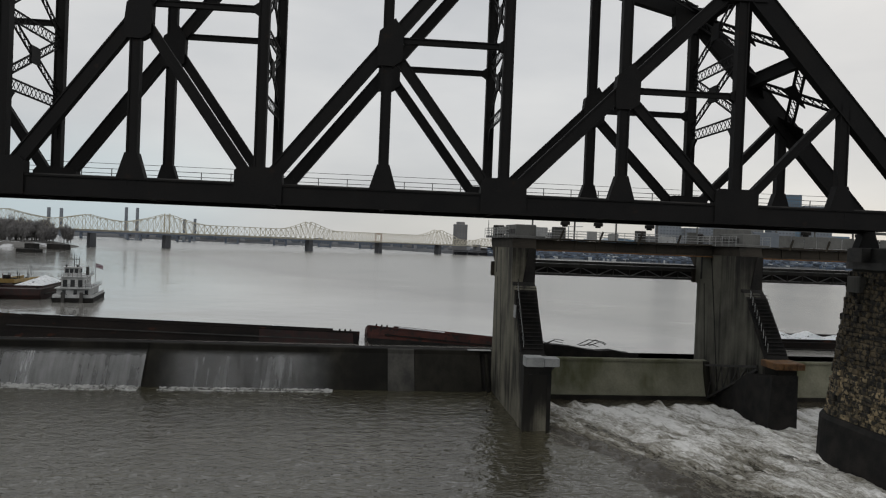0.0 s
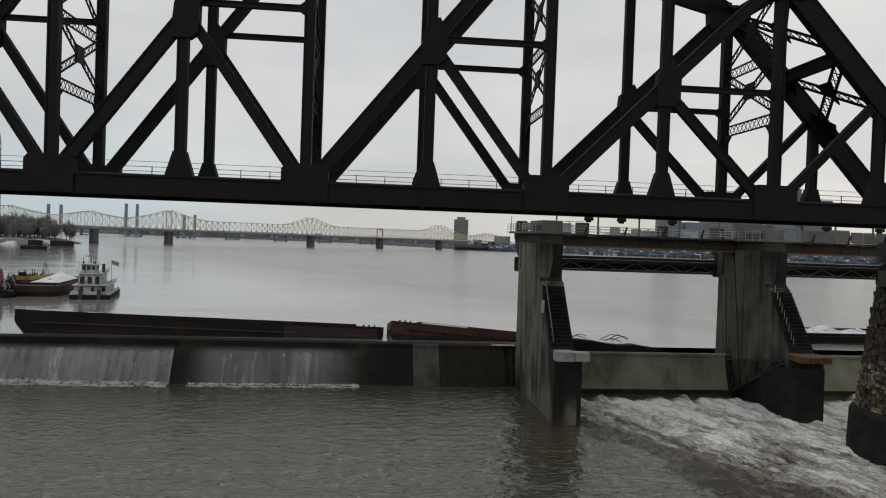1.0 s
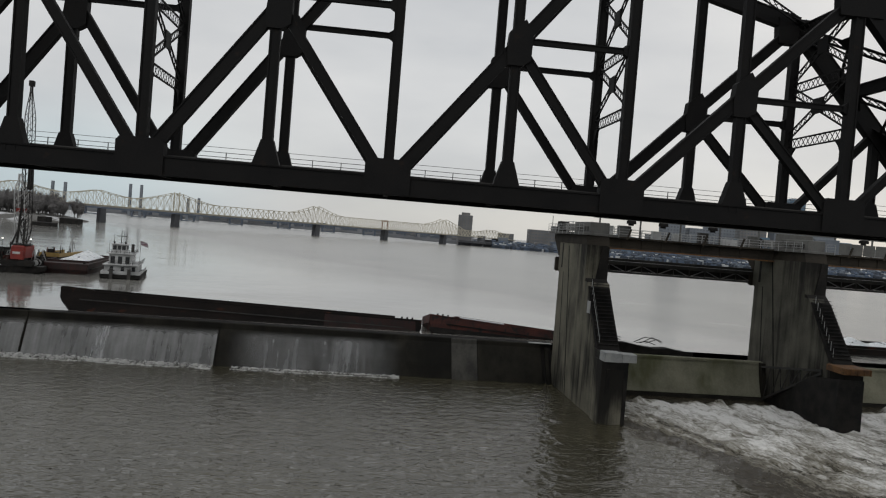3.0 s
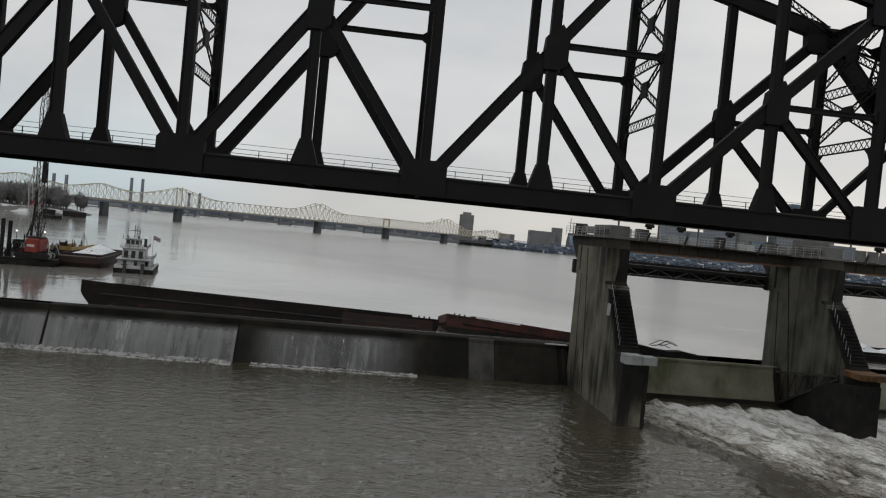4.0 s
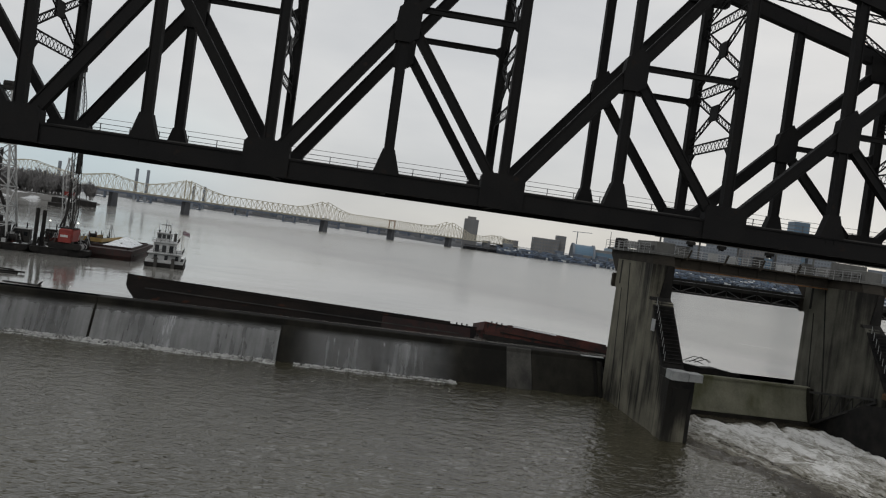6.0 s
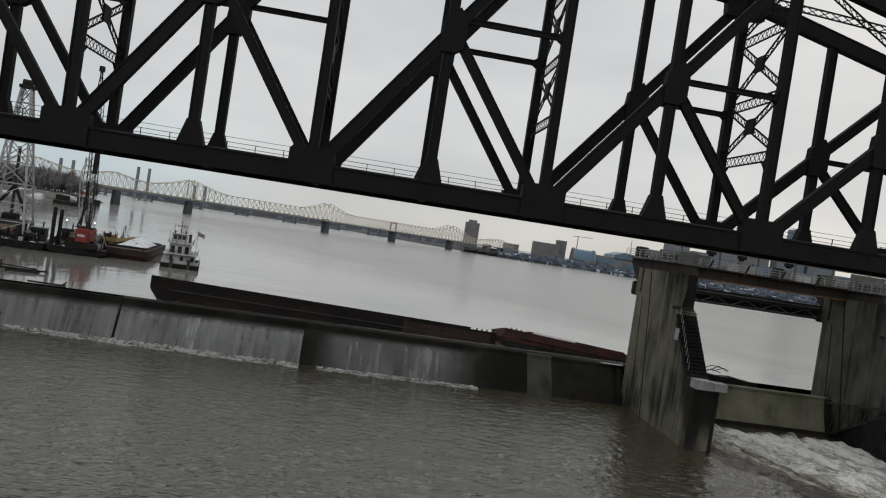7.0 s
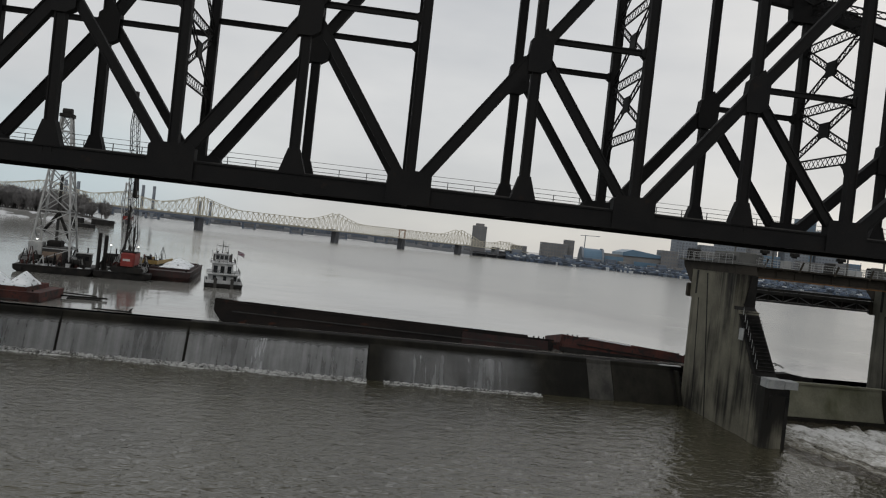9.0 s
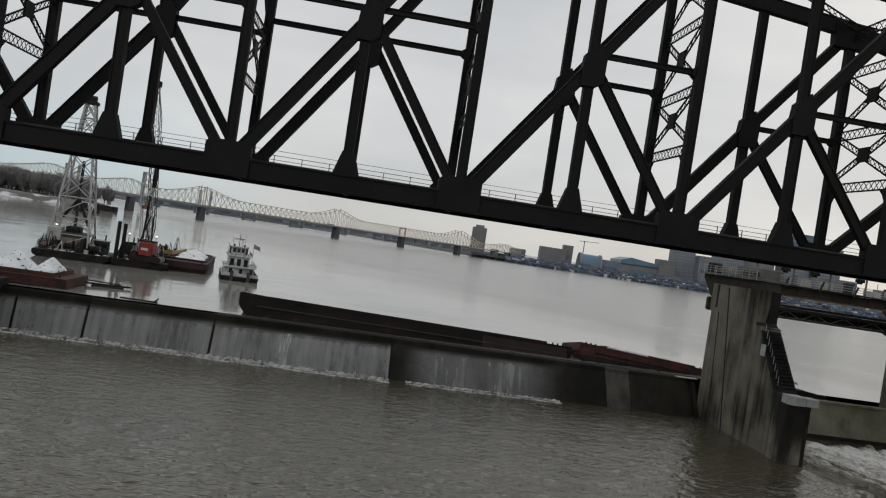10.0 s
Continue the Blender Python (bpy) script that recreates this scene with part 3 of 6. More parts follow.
def broken_water():
    """Churned river below the gates: brown water, thin tan foam and thick white foam mixed by how much air the flow holds."""
    m = bpy.data.materials.new("churned_foam")
    m.use_nodes = True
    n, l = m.node_tree.nodes, m.node_tree.links
    b = n["Principled BSDF"]
    tc, turn, pull, at = n.new("ShaderNodeTexCoord"), n.new("ShaderNodeMapping"), n.new("ShaderNodeMapping"), n.new("ShaderNodeAttribute")
    turn.inputs["Rotation"].default_value = (0, 0, radians(-22))
    pull.inputs["Scale"].default_value = (1, 0.26, 0.6)
    at.attribute_name = "air"
    l.new(tc.outputs["Object"], turn.inputs["Vector"])
    l.new(turn.outputs["Vector"], pull.inputs["Vector"])
    total = at.outputs["Fac"]
    heights = []
    for vec, scale, detail, rough, dist, amount in ((pull, 0.30, 6, 0.6, 0.9, 1.5), (pull, 1.3, 7, 0.68, 1.4, 1.35), (turn, 2.2, 7, 0.65, 0.8, 0.6)):
        t, ma = n.new("ShaderNodeTexNoise"), n.new("ShaderNodeMath")
        t.inputs["Scale"].default_value, t.inputs["Detail"].default_value, t.inputs["Roughness"].default_value, t.inputs["Distortion"].default_value = scale, detail, rough, dist
        l.new(vec.outputs["Vector"], t.inputs["Vector"])
        sub = n.new("ShaderNodeMath")
        sub.operation = "SUBTRACT"
        sub.inputs[1].default_value = 0.5
        l.new(t.outputs["Fac"], sub.inputs[0])
        ma.operation = "MULTIPLY_ADD"
        ma.inputs[1].default_value = amount
        l.new(sub.outputs[0], ma.inputs[0])
        l.new(total, ma.inputs[2])
        total = ma.outputs[0]
        heights.append(t.outputs["Fac"])
    r = n.new("ShaderNodeValToRGB")
    r.color_ramp.elements[0].position, r.color_ramp.elements[0].color = 0.30, (0.050, 0.042, 0.029, 1)
    r.color_ramp.elements[1].position, r.color_ramp.elements[1].color = 1.0, (0.84, 0.835, 0.815, 1)
    for pos, c in ((0.40, (0.085, 0.077, 0.056, 1)), (0.56, (0.22, 0.205, 0.165, 1)), (0.78, (0.50, 0.49, 0.455, 1))):
        r.color_ramp.elements.new(pos).color = c
    l.new(total, r.inputs["Fac"])
    l.new(r.outputs["Color"], b.inputs["Base Color"])
    mr = n.new("ShaderNodeMapRange")
    mr.inputs["From Min"].default_value, mr.inputs["From Max"].default_value = 0.3, 0.6
    mr.inputs["To Min"].default_value, mr.inputs["To Max"].default_value = 0.05, 0.75
    l.new(total, mr.inputs["Value"])
    l.new(mr.outputs["Result"], b.inputs["Roughness"])
    b.inputs["IOR"].default_value = 1.4
    last = None
    for h, d in zip(heights[1:], (0.42, 0.24)):
        bp = n.new("ShaderNodeBump")
        bp.inputs["Strength"].default_value, bp.inputs["Distance"].default_value = 0.8, d
        l.new(h, bp.inputs["Height"])
        if last:
            l.new(last.outputs["Normal"], bp.inputs["Normal"])
        last = bp
    l.new(last.outputs["Normal"], b.inputs["Normal"])
    return m


M_FOAM = broken_water()
M_MAROON = mat("dark_maroon_hull", (0.010, 0.005, 0.0045), (0.034, 0.010, 0.008), 0.75, 0, 0.4, 3, 0.3, spots=(0.012, 0.010, 0.009), spot_at=0.56)
M_STAIR = mat("dark_stair_steel", (0.008, 0.008, 0.008), (0.022, 0.02, 0.018), 0.8, 0, 0.6, 6, 0.2, gloss=0.2)
M_BOX = mat("pale_grey_box", (0.26, 0.27, 0.27), (0.38, 0.385, 0.38), 0.7, 0, 0.8, 5, 0.1)
M_DECKC = mat("brown_girder", (0.018, 0.016, 0.013), (0.045, 0.038, 0.029), 0.88, 0, 0.3, 4, 0.2, stretch=(0.3, 1, 1), gloss=0.25)
M_HOUSE = mat("machine_house_concrete", (0.075, 0.075, 0.072), (0.135, 0.135, 0.128), 0.85, 0, 0.3, 4, 0.2)
M_LAMP = bpy.data.materials.new("lit_work_lamp")
M_LAMP.use_nodes = True
M_LAMP.node_tree.nodes["Principled BSDF"].inputs["Emission Color"].default_value = (1, 0.97, 0.9, 1)
M_LAMP.node_tree.nodes["Principled BSDF"].inputs["Emission Strength"].default_value = 2


# ---------------------------------------------------------------- weir
weir = thing("weir_wall", RIVER, "stained concrete overflow weir with thin water sheets", "dam", kind="structure")
BAYS = [-330, -300, -270, -240, -212, -186, -160, -137, -117.0, -113.2, -110.6, -100.2, -81.3, -53.1, -16.6, -12.3, -1.6]


def face(x, out=0.0):
    """Cross-section of the weir at x: battered face, upright crest wall, level crest. out pushes the face forward."""
    foot = -1.7 + 0.04 * max(0, -60 - x)
    top = 6.25 - 0.25 * max(0.0, min(1.0, (x + 60) / 50))
    return [(foot - 0.9 - out, -3), (foot - out, -0.1), (foot + (1.45 - foot) * 0.42 - out, 2.2), (foot + (1.45 - foot) * 0.82 - out, 4.1), (1.45 - out, 4.9), (1.75 - out, 5.3), (1.85 - out, top - 0.12), (2.0 - out, top), (4.2, top), (4.6, -3)]


def run(a, b, out=0.0):
    """The weir's cross-section drawn out from a to b."""
    return Shape().loft([[(x, p, q) for p, q in face(x, out)] for x in (a, b)])


for a, b in zip(BAYS, BAYS[1:]):
    if a == -117.0:
        part("abutment", Shape().prism([(-2.2, -3), (-1.6, 7.0), (-1.2, 7.35), (4.2, 7.35), (4.6, -3)], "x", a, b), M_STAIR, weir, "dark wet abutment block")
        part("abutment_pipe", Shape().tube((a + 2.4, -1.9, 7.5), (b + 0.6, -1.2, 8.5), 0.12, sides=7).tube((b + 0.6, -1.2, 8.5), (b + 0.7, -1.4, 6.2), 0.1, sides=7), M_RAIL, weir, "pale bent pipe")
        continue
    patch = a == -16.6
    part("bay", run(a + 0.06, b - 0.06, 0.06 if patch else 0), M_PATCH if patch else M_WETCONC, weir)
for a, b in ((-330, -160), (-160, -117.0), (-113.2, -60), (-60, -1.6)):
    part("joint_filler", run(a, b, -0.16), M_STAIR, weir)
part("end_recess", run(-1.6, 0.3, -0.7), M_STAIR, weir)
part("end_rib", Shape().prism([(-2.6, -3), (-1.6, 0), (1.2, 5.2), (2.0, 5.4), (2.6, -3)], "x", -0.9, -0.45), M_WETCONC, weir)
part("end_ledge", Shape().slab(-3.6, 1.5, 6.0, 0.2, 2.6, 6.1, 0.03), M_BOX, weir, "pale ice-crusted ledge")


def sheet(a, b, off, z_top, material, name, label):
    """A film of water down the weir face between a and b."""
    s = Shape()
    n = max(3, int((b - a) / 1.5))
    pts = []
    for i in range(n + 1):
        x = a + (b - a) * i / n
        line = [(p, q) for p, q in face(x, off)[1:7] if q < z_top - 0.1]
        line += [(line[-1][0] + 0.25, z_top)]
        pts += [(x, p + 0.04 * noise.noise((i * 0.7, q, 1)), q) for p, q in line]
    k = len(line)
    s.add(pts, [(i * k + j, (i + 1) * k + j, (i + 1) * k + j + 1, i * k + j + 1) for i in range(n) for j in range(k - 1)])
    return whole(name, s, material, RIVER, label, "water", "falling water", smooth=True)


for a, b in ((-330, -117.2), (-113.0, -110.8), (-110.4, -100.4), (-100.0, -81.5), (-81.1, -53.3)):
    sheet(a, b, 0.10, 5.2, M_SHEET, "water_sheet", "thin grey-white sheet of falling water on weir")
sheet(-52.9, -24.0, 0.10, 5.2, M_THIN, "water_sheet", "thin broken sheet of falling water on weir")
for a, w, z in ((-71.2, 2.1, 4.75), (-33.2, 0.5, 4.7)):
    sheet(a, a + w, 0.2, z, M_JET, "water_jet", "white jet of water spilling from a notch")


def froth_line(a, b, y0, depth, tall, teeth):
    """Rope of froth along the foot of the weir; teeth cuts it into slanting licks."""
    nx, ny = int((b - a) / 0.16), 8
    s = Shape()
    pts = []
    for j in range(ny + 1):
        for i in range(nx + 1):
            x, f = a + (b - a) * i / nx, j / ny
            back = 0.04 * max(0, -60 - x)
            y = y0 + back - f * depth * (0.8 + 0.6 * noise.noise((x * 0.35, 3, y0)))
            z = 0.05 + math.sin(math.pi * min(1, f * 1.1)) * tall * (0.8 + 0.6 * abs(noise.noise((x * 1.3, f * 4, 7)))) - (0.15 if j == ny else 0)
            if teeth:
                lick = math.sin(6.283 * ((x + 1.1 * f) / 1.25 + 0.55 * noise.noise((x * 0.3, 0, 2)))) + 0.5 * noise.noise((x * 0.9, f, 5))
                z -= 2.4 * tall * max(0.0, lick - 0.15) * (0.25 + f)
            pts.append((x, y, z))
    s.add(pts, [(j * (nx + 1) + i, j * (nx + 1) + i + 1, (j + 1) * (nx + 1) + i + 1, (j + 1) * (nx + 1) + i) for j in range(ny) for i in range(nx)])
    return whole("froth_line", s, M_FROTH, RIVER, "rope of white froth along the weir foot", "foam", "froth", kind="stuff", smooth=True)


for a, b, k in ((-140, -117.2, 1.0), (-113.2, -53.2, 1.0), (-50.5, -25, 0.55)):
    froth_line(a, b, -1.7, 1.5 * k + 0.2, 0.42 * k, True)
    froth_line(a, b, -3.2 - 0.5 * k, 0.6 * k, 0.12, False)


# ---------------------------------------------------------------- rapids below the gates
def rapids():
    e0, e1, n0, n1, step = -9.0, 96.0, -80.0, -6.0, 0.24
    nx, ny = int((e1 - e0) / step), int((n1 - n0) / step)
    clamp = lambda v: max(0.0, min(1.0, v))
    pts, air = [], []
    for j in range(ny + 1):
        n = n0 + (n1 - n0) * j / ny
        edge = 3.2 + max(0, -25 - n) * 0.42
        for i in range(nx + 1):
            e = e0 + (e1 - e0) * i / nx
            d = e - edge + 3.2 * noise.noise((n * 0.09, e * 0.06, 2)) + 1.4 * noise.noise((n * 0.33, e * 0.33, 5))
            inside = clamp(d / 5.0 + 0.35) if n < -24.5 else (1.0 if e > 2.6 else 0.0)
            streaky = clamp((d + 13) / 12) if n < -26.5 else (1.0 if e > 2.6 else 0.0)
            lee = clamp((-10.8 - n + 1.6 * noise.noise((e * 0.45, 1, 3))) / 4.0)
            far = clamp((n + 84) / 34)
            p, q = e * 0.92 + n * 0.38, n * 0.92 - e * 0.38
            wx = 1.4 * noise.noise((e * 0.35, n * 0.3, 6))
            rough = 0.55 * noise.fractal((p * 0.22, q * 0.12, 1), 0.9, 2.1, 5) + 0.40 * abs(noise.noise((p * 0.6, q * 0.3, 4))) + 0.26 * noise.noise((p * 1.2 + wx, q * 0.6 + wx, 8)) + 0.22 * (0.4 - abs(noise.noise((p * 2.0 - wx, q * 0.9, 11))))
            spout = sum(tall * math.exp(-((e - a) / w) ** 2) for a, w, tall in ((5.2, 2.2, 1.7), (11.5, 1.6, 0.7), (17.6, 1.8, 1.0), (22.0, 1.3, 2.1), (27.0, 2.5, 1.2), (41.0, 3, 1.2), (52, 4, 1.5), (63, 3, 1.3)))
            plume = math.exp(-((n + 12.8) / 2.0) ** 2) * (0.8 * spout + 1.1 * max(0, noise.noise((e * 0.6, n * 0.2, 9))))
            z = ripple(e, n) * far + streaky * 0.07 - (1 - streaky) * 0.35
            z += inside * far * lee * (0.18 + 1.15 * rough + plume + 0.3 * math.exp(-((n + 17) / 7) ** 2))
            pts.append((e, n, z))
            boil = math.exp(-((n + 16) / 9) ** 2)
            core = clamp((e - edge) / 9.0)
            air.append(0.10 + 0.05 * streaky + lee * inside * (0.30 + 0.25 * core * far + 0.22 * boil + 0.30 * rough) - 0.3 * (1 - lee))
    s = Shape()
    w = nx + 1
    s.add(pts, [(j * w + i, j * w + i + 1, (j + 1) * w + i + 1, (j + 1) * w + i) for j in range(ny) for i in range(nx)])
    ob = whole("foaming_rapids", s, M_FOAM, RIVER, "churning white and tan foam below spillway gates", "rapids", kind="stuff", smooth=True)
    ob.data.attributes.new("air", "FLOAT", "POINT").data.foreach_set("value", air)
    return ob


rapids()


# ---------------------------------------------------------------- gate piers


def gate_pier(e, dark):
    pier = thing("gate_pier", RIVER @ pose(e, 0, 0, 0, 0, -1.8),
                 "dark concrete gate pier, wet and shade-painted low down, with orange platform" if dark else "streaked concrete gate pier with pale box on nose", "dam pier", "gate piers")
    w = 3.3
    part("shaft", Shape().prism([(-14.2, -3), (0.3, -3), (0.3, 18.2), (1.1, 18.6), (1.1, 23.0), (-14.2, 23.0)], "x", 0, w), M_CONCD if dark else M_CONC, pier)
    part("wing", Shape().prism([(-14.2, -3), (-14.2, 17.7), (-15.4, 17.7), (-21.3, 9.3), (-25.2, 9.0), (-25.2, -3)], "x", 0.02, w - (0.9 if dark else 0.02)), M_CONCD if dark else M_CONC, pier)
    part("nose_facing", Shape().prism([(-0.15, -25.5), (w + (-0.8 if dark else 0.05), -25.5), (w + (-0.8 if dark else 0.05), -22.2), (-0.15, -22.2)], "z", -3, 8.2), M_WETCONC if dark else M_CONC, pier)
    # raked dark joint, side recess and water stain ledges on the left flank
    part("raked_joint", Shape().prism([(-4.5, 22.6), (-4.85, 22.6), (-8.95, 0.0), (-8.6, 0.0)], "x", -0.03, 0.2), M_STAIR, pier, "dark raked joint in concrete")
    part("guide_slot", Shape().prism([(-0.9, 19.0), (-1.5, 19.0), (-1.5, 22.9), (-0.9, 22.9)], "x", -0.03, 0.2), M_STAIR, pier)
    part("guide_slot", Shape().prism([(-2.2, 18.4), (-2.5, 18.4), (-4.1, 2), (-3.8, 2)], "x", -0.02, 0.2), M_STAIR, pier)
    # dark stair down the sloping downstream face
    stair = part("stair", Shape().prism([(-14.22, 18.2), (-14.5, 18.2), (-16.1, 16.9), (-22.3, 9.2), (-21.0, 9.2), (-14.22, 17.2)], "x", 0.12, w - 0.1), M_STAIR, pier, "dark steel stair on sloping face")
    for i in range(17):
        f = i / 17
        n, z = -16.2 - 6.0 * f, 17.5 - 8.1 * f
        part("step", Shape().box(0.25, n - 0.12, z - 0.05, w - 0.25, n + 0.25, z + 0.04), M_STAIR, stair)
    for i in range(9):
        f = (i + 0.5) / 9
        n, z = -16.1 - 5.8 * f, 17.4 - 7.8 * f
        part("baluster", Shape().tube((0.5, n, z), (0.5, n, z + 1.3), 0.045, sides=6), M_BOX, stair)
    part("stair_rail", Shape().tube((0.5, -16.1, 18.7), (0.5, -22.0, 10.9), 0.05, sides=6), M_STAIR, stair)
    part("cable_tray", Shape().prism([(1.5, 17.9), (w - 0.05, 17.9), (w - 0.05, 22.9), (2.3, 22.9), (1.9, 20.4)], "y", -14.42, -14.18), M_STAIR, pier, "dark cable tray")
    if dark:
        part("platform", Shape().slab(-0.7, -25.9, 8.35, 3.4, -22.0, 9.2, 0.1), M_ORANGE, pier, "orange-brown steel platform")
        for i in range(5):
            part("platform_rib", Shape().box(-0.6 + i * 0.95, -26.0, 8.35, -0.48 + i * 0.95, -25.88, 9.16), M_ORANGE, pier)
        # Black lower wall: wet concrete and the shadow on it, both put into the colour.
        part("wet_shaded_base", Shape().loft([[(-0.1, -6.5, -3), (-0.1, -6.5, 0.3), (w + 0.1, -6.5, 0.3), (w + 0.1, -6.5, -3)],
                                       [(-1.2, -19, -3), (-0.9, -19, 6.7), (w - 0.5, -19, 6.7), (w - 0.5, -19, -3)],
                                       [(-1.7, -25.9, -3), (-1.0, -25.7, 7.6), (w - 0.75, -25.7, 7.6), (w - 0.75, -25.9, -3)]]), M_STAIR, pier, "black lower wall, wet and painted for shade")
    else:
        part("box", Shape().slab(0.0, -25.9, 8.2, 2.3, -23.8, 9.4, 0.06), M_BOX, pier, "pale grey box on nose")
        part("box", Shape().slab(2.35, -25.9, 8.25, 4.3, -24.0, 9.3, 0.06), M_BOX, pier, "pale grey box on nose")
        part("plate", Shape().slab(-0.1, -18.0, 13.5, 0.05, -16.8, 15.2, 0.02), M_BOX, pier, "small pale sign plate")
        part("nose_cap", Shape().box(-0.18, -25.56, 7.2, 3.38, -25.4, 8.18), M_STAIR, pier, "dark water stain under box")
        part("nose_edge", Shape().box(2.9, -25.6, -1, 3.39, -25.4, 7.18), M_STAIR, pier, "dark strip along right edge of nose")
        part("nose_band", Shape().box(0.5, -25.62, 4.0, 1.0, -25.45, 7.18), M_STAIR, pier, "dark water stain strip")
    # flared head with hoist machinery
    part("corbel", Shape().prism([(0.9, 20.8), (1.3, 20.8), (4.6, 23.7), (4.6, 24.4), (-13.4, 24.4), (-14.0, 23.0), (0.9, 23.0)], "x", -0.06, w + 0.06), M_DECKC, pier)
    part("corbel", Shape().prism([(1.0, 18.3), (1.7, 18.5), (1.7, 20.4), (1.0, 20.6)], "x", -0.5, w + 0.5), M_DECKC, pier)
    return pier


gate_pier(0, False)
gate_pier(34.2, True)
gate_pier(68.4, True)
gate_pier(102.6, True)


def tainter_gate(e):
    gate = thing("tainter_gate", RIVER @ Matrix.Translation((e, 0, 0)), "mossy pale curved spillway gate, slightly raised", "gate", "spillway gates")
    c, r = (-21.0, 7.8), 17.2
    arc = [(c[0] + r * math.cos(a), c[1] + r * math.sin(a)) for a in [radians(-25.3 + 19.3 * i / 10) for i in range(11)]]
    inner = [(c[0] + (r - 0.5) * math.cos(a), c[1] + (r - 0.5) * math.sin(a)) for a in [radians(-6 - 19.3 * i / 10) for i in range(11)]]
    part("skin", Shape().prism(arc + inner, "x", 0.1, 30.8), M_GATE, gate, smooth=False)
    part("top_beam", Shape().slab(0.1, -4.6, 5.75, 30.8, -3.5, 6.15, 0.08), M_GATE, gate)
    part("bottom_lip", Shape().prism([(-6.7, -0.5), (-5.2, -0.6), (-5.3, 0.62), (-6.3, 0.55)], "x", 0.1, 30.8), M_WETCONC, gate, "dark wet bottom lip")
    for x, inward in ((29.9, 1), (1.0, -1)):
        # Shading at the gate ends is put into the ribs' dark material.
        part("end_rib", Shape().prism([(p - 0.25, q) for p, q in inner] + [(p - 1.2, q) for p, q in reversed(inner)], "x", x - 0.2 + 0.3 * inward, x + 0.4 + 0.3 * inward), M_WETCONC, gate)
        arm = part("arm", Shape().bar((x, -20.6, 7.9), (x, -5.8, 5.6), 0.3, 0.34, (1, 0, 0)), M_DARK, gate, "laced steel gate arm")
        part("arm", Shape().bar((x, -20.6, 7.5), (x, -6.8, 0.6), 0.3, 0.34, (1, 0, 0)), M_DARK, gate, "laced steel gate arm")
        for i in range(1, 6):
            f, g = i / 6, (i + 1) / 6
            part("lace", Shape().bar((x, -20.6 + 14.8 * f, 7.9 - 2.3 * f), (x, -20.6 + 13.8 * min(1, g), 7.5 - 6.9 * min(1, g)), 0.12, 0.14, (1, 0, 0)), M_DARK, arm)
            part("lace", Shape().bar((x, -20.6 + 14.8 * f, 7.9 - 2.3 * f), (x, -20.6 + 13.8 * f, 7.5 - 6.9 * f), 0.12, 0.14, (1, 0, 0)), M_DARK, arm)
    return gate


for e in (3.3, 37.5, 71.7):
    tainter_gate(e)
whole("gate_sill", Shape().prism([(-12, -3), (-6, -1.2), (3, -1.0), (3, -3)], "x", 0, 130), M_WETCONC, RIVER, "dark wet concrete spillway sill", "sill", kind="structure")


# ---------------------------------------------------------------- service bridges over the gates
def service_bridge():
    b = thing("service_bridge", RIVER, "concrete and steel service bridge with railings over gate piers", "bridge")
    for a, c in ((3.7, 33.8), (37.9, 68.0), (72.1, 102.2), (106.3, 150)):
        for n in (-5.2, -1.2):
            part("girder", Shape().prism([(n - 0.25, 22.7), (n + 0.25, 22.7), (n + 0.25, 22.85), (n + 0.06, 22.95), (n + 0.06, 24.2), (n + 0.3, 24.35), (n - 0.3, 24.35), (n - 0.06, 24.2), (n - 0.06, 22.95), (n - 0.25, 22.85)], "x", a, c), M_DECKC, b)
        part("bottom_flange", Shape().box(a, -5.6, 22.62, c, -5.3, 22.8), M_ORANGE, b, "rusty orange flange edge")
        part("deck", Shape().slab(a, -6.0, 24.4, c, -0.6, 24.62, 0.04), M_DECKC, b)
        for i in range(9):
            part("stiffener", Shape().box(a + 1 + i * 3.3, -5.46, 22.9, a + 1.12 + i * 3.3, -5.26, 24.3), M_DECKC, b)
    rail = Shape().box(-0.04, -0.04, 0, 0.04, 0.04, 1.25).mesh("rail_post")
    brace = Shape().bar((0.15, 0, 1.0), (-0.45, 0, -0.7), 0.14, 0.28).mesh("brace")
    for n in (-5.9, -0.7):
        for z in (25.05, 25.45, 25.86):
            part("hand_rail", Shape().bar((-1, n, z), (150, n, z), 0.05, 0.06), M_BOX, b, "pale hand rail")
        for i in range(76):
            part("rail_post", rail, M_BOX, b, at=Matrix.Translation((-1 + i * 2.0, n, 24.6)))
    for i in range(11):
        part("screen_panel", Shape().slab(44.5 + i * 2.2, -6.02, 24.7, 46.6 + i * 2.2, -5.96, 26.5, 0.02), M_HOUSE, b, "grey screen panel")
    part("wall", Shape().slab(33.4, -6.4, 24.4, 39.6, -5.9, 27.2, 0.06), M_HOUSE, b, "grey concrete parapet wall")
    part("wall", Shape().slab(40.0, -6.3, 24.6, 44.4, -5.95, 26.9, 0.06), M_BUILDG, b, "pale grey cabinet wall")
    for i in range(22):
        part("outrigger", brace, M_DECKC, b, at=Matrix.Translation((9 + i * 6.3, -6.1, 24.9)))
    return b


service_bridge()


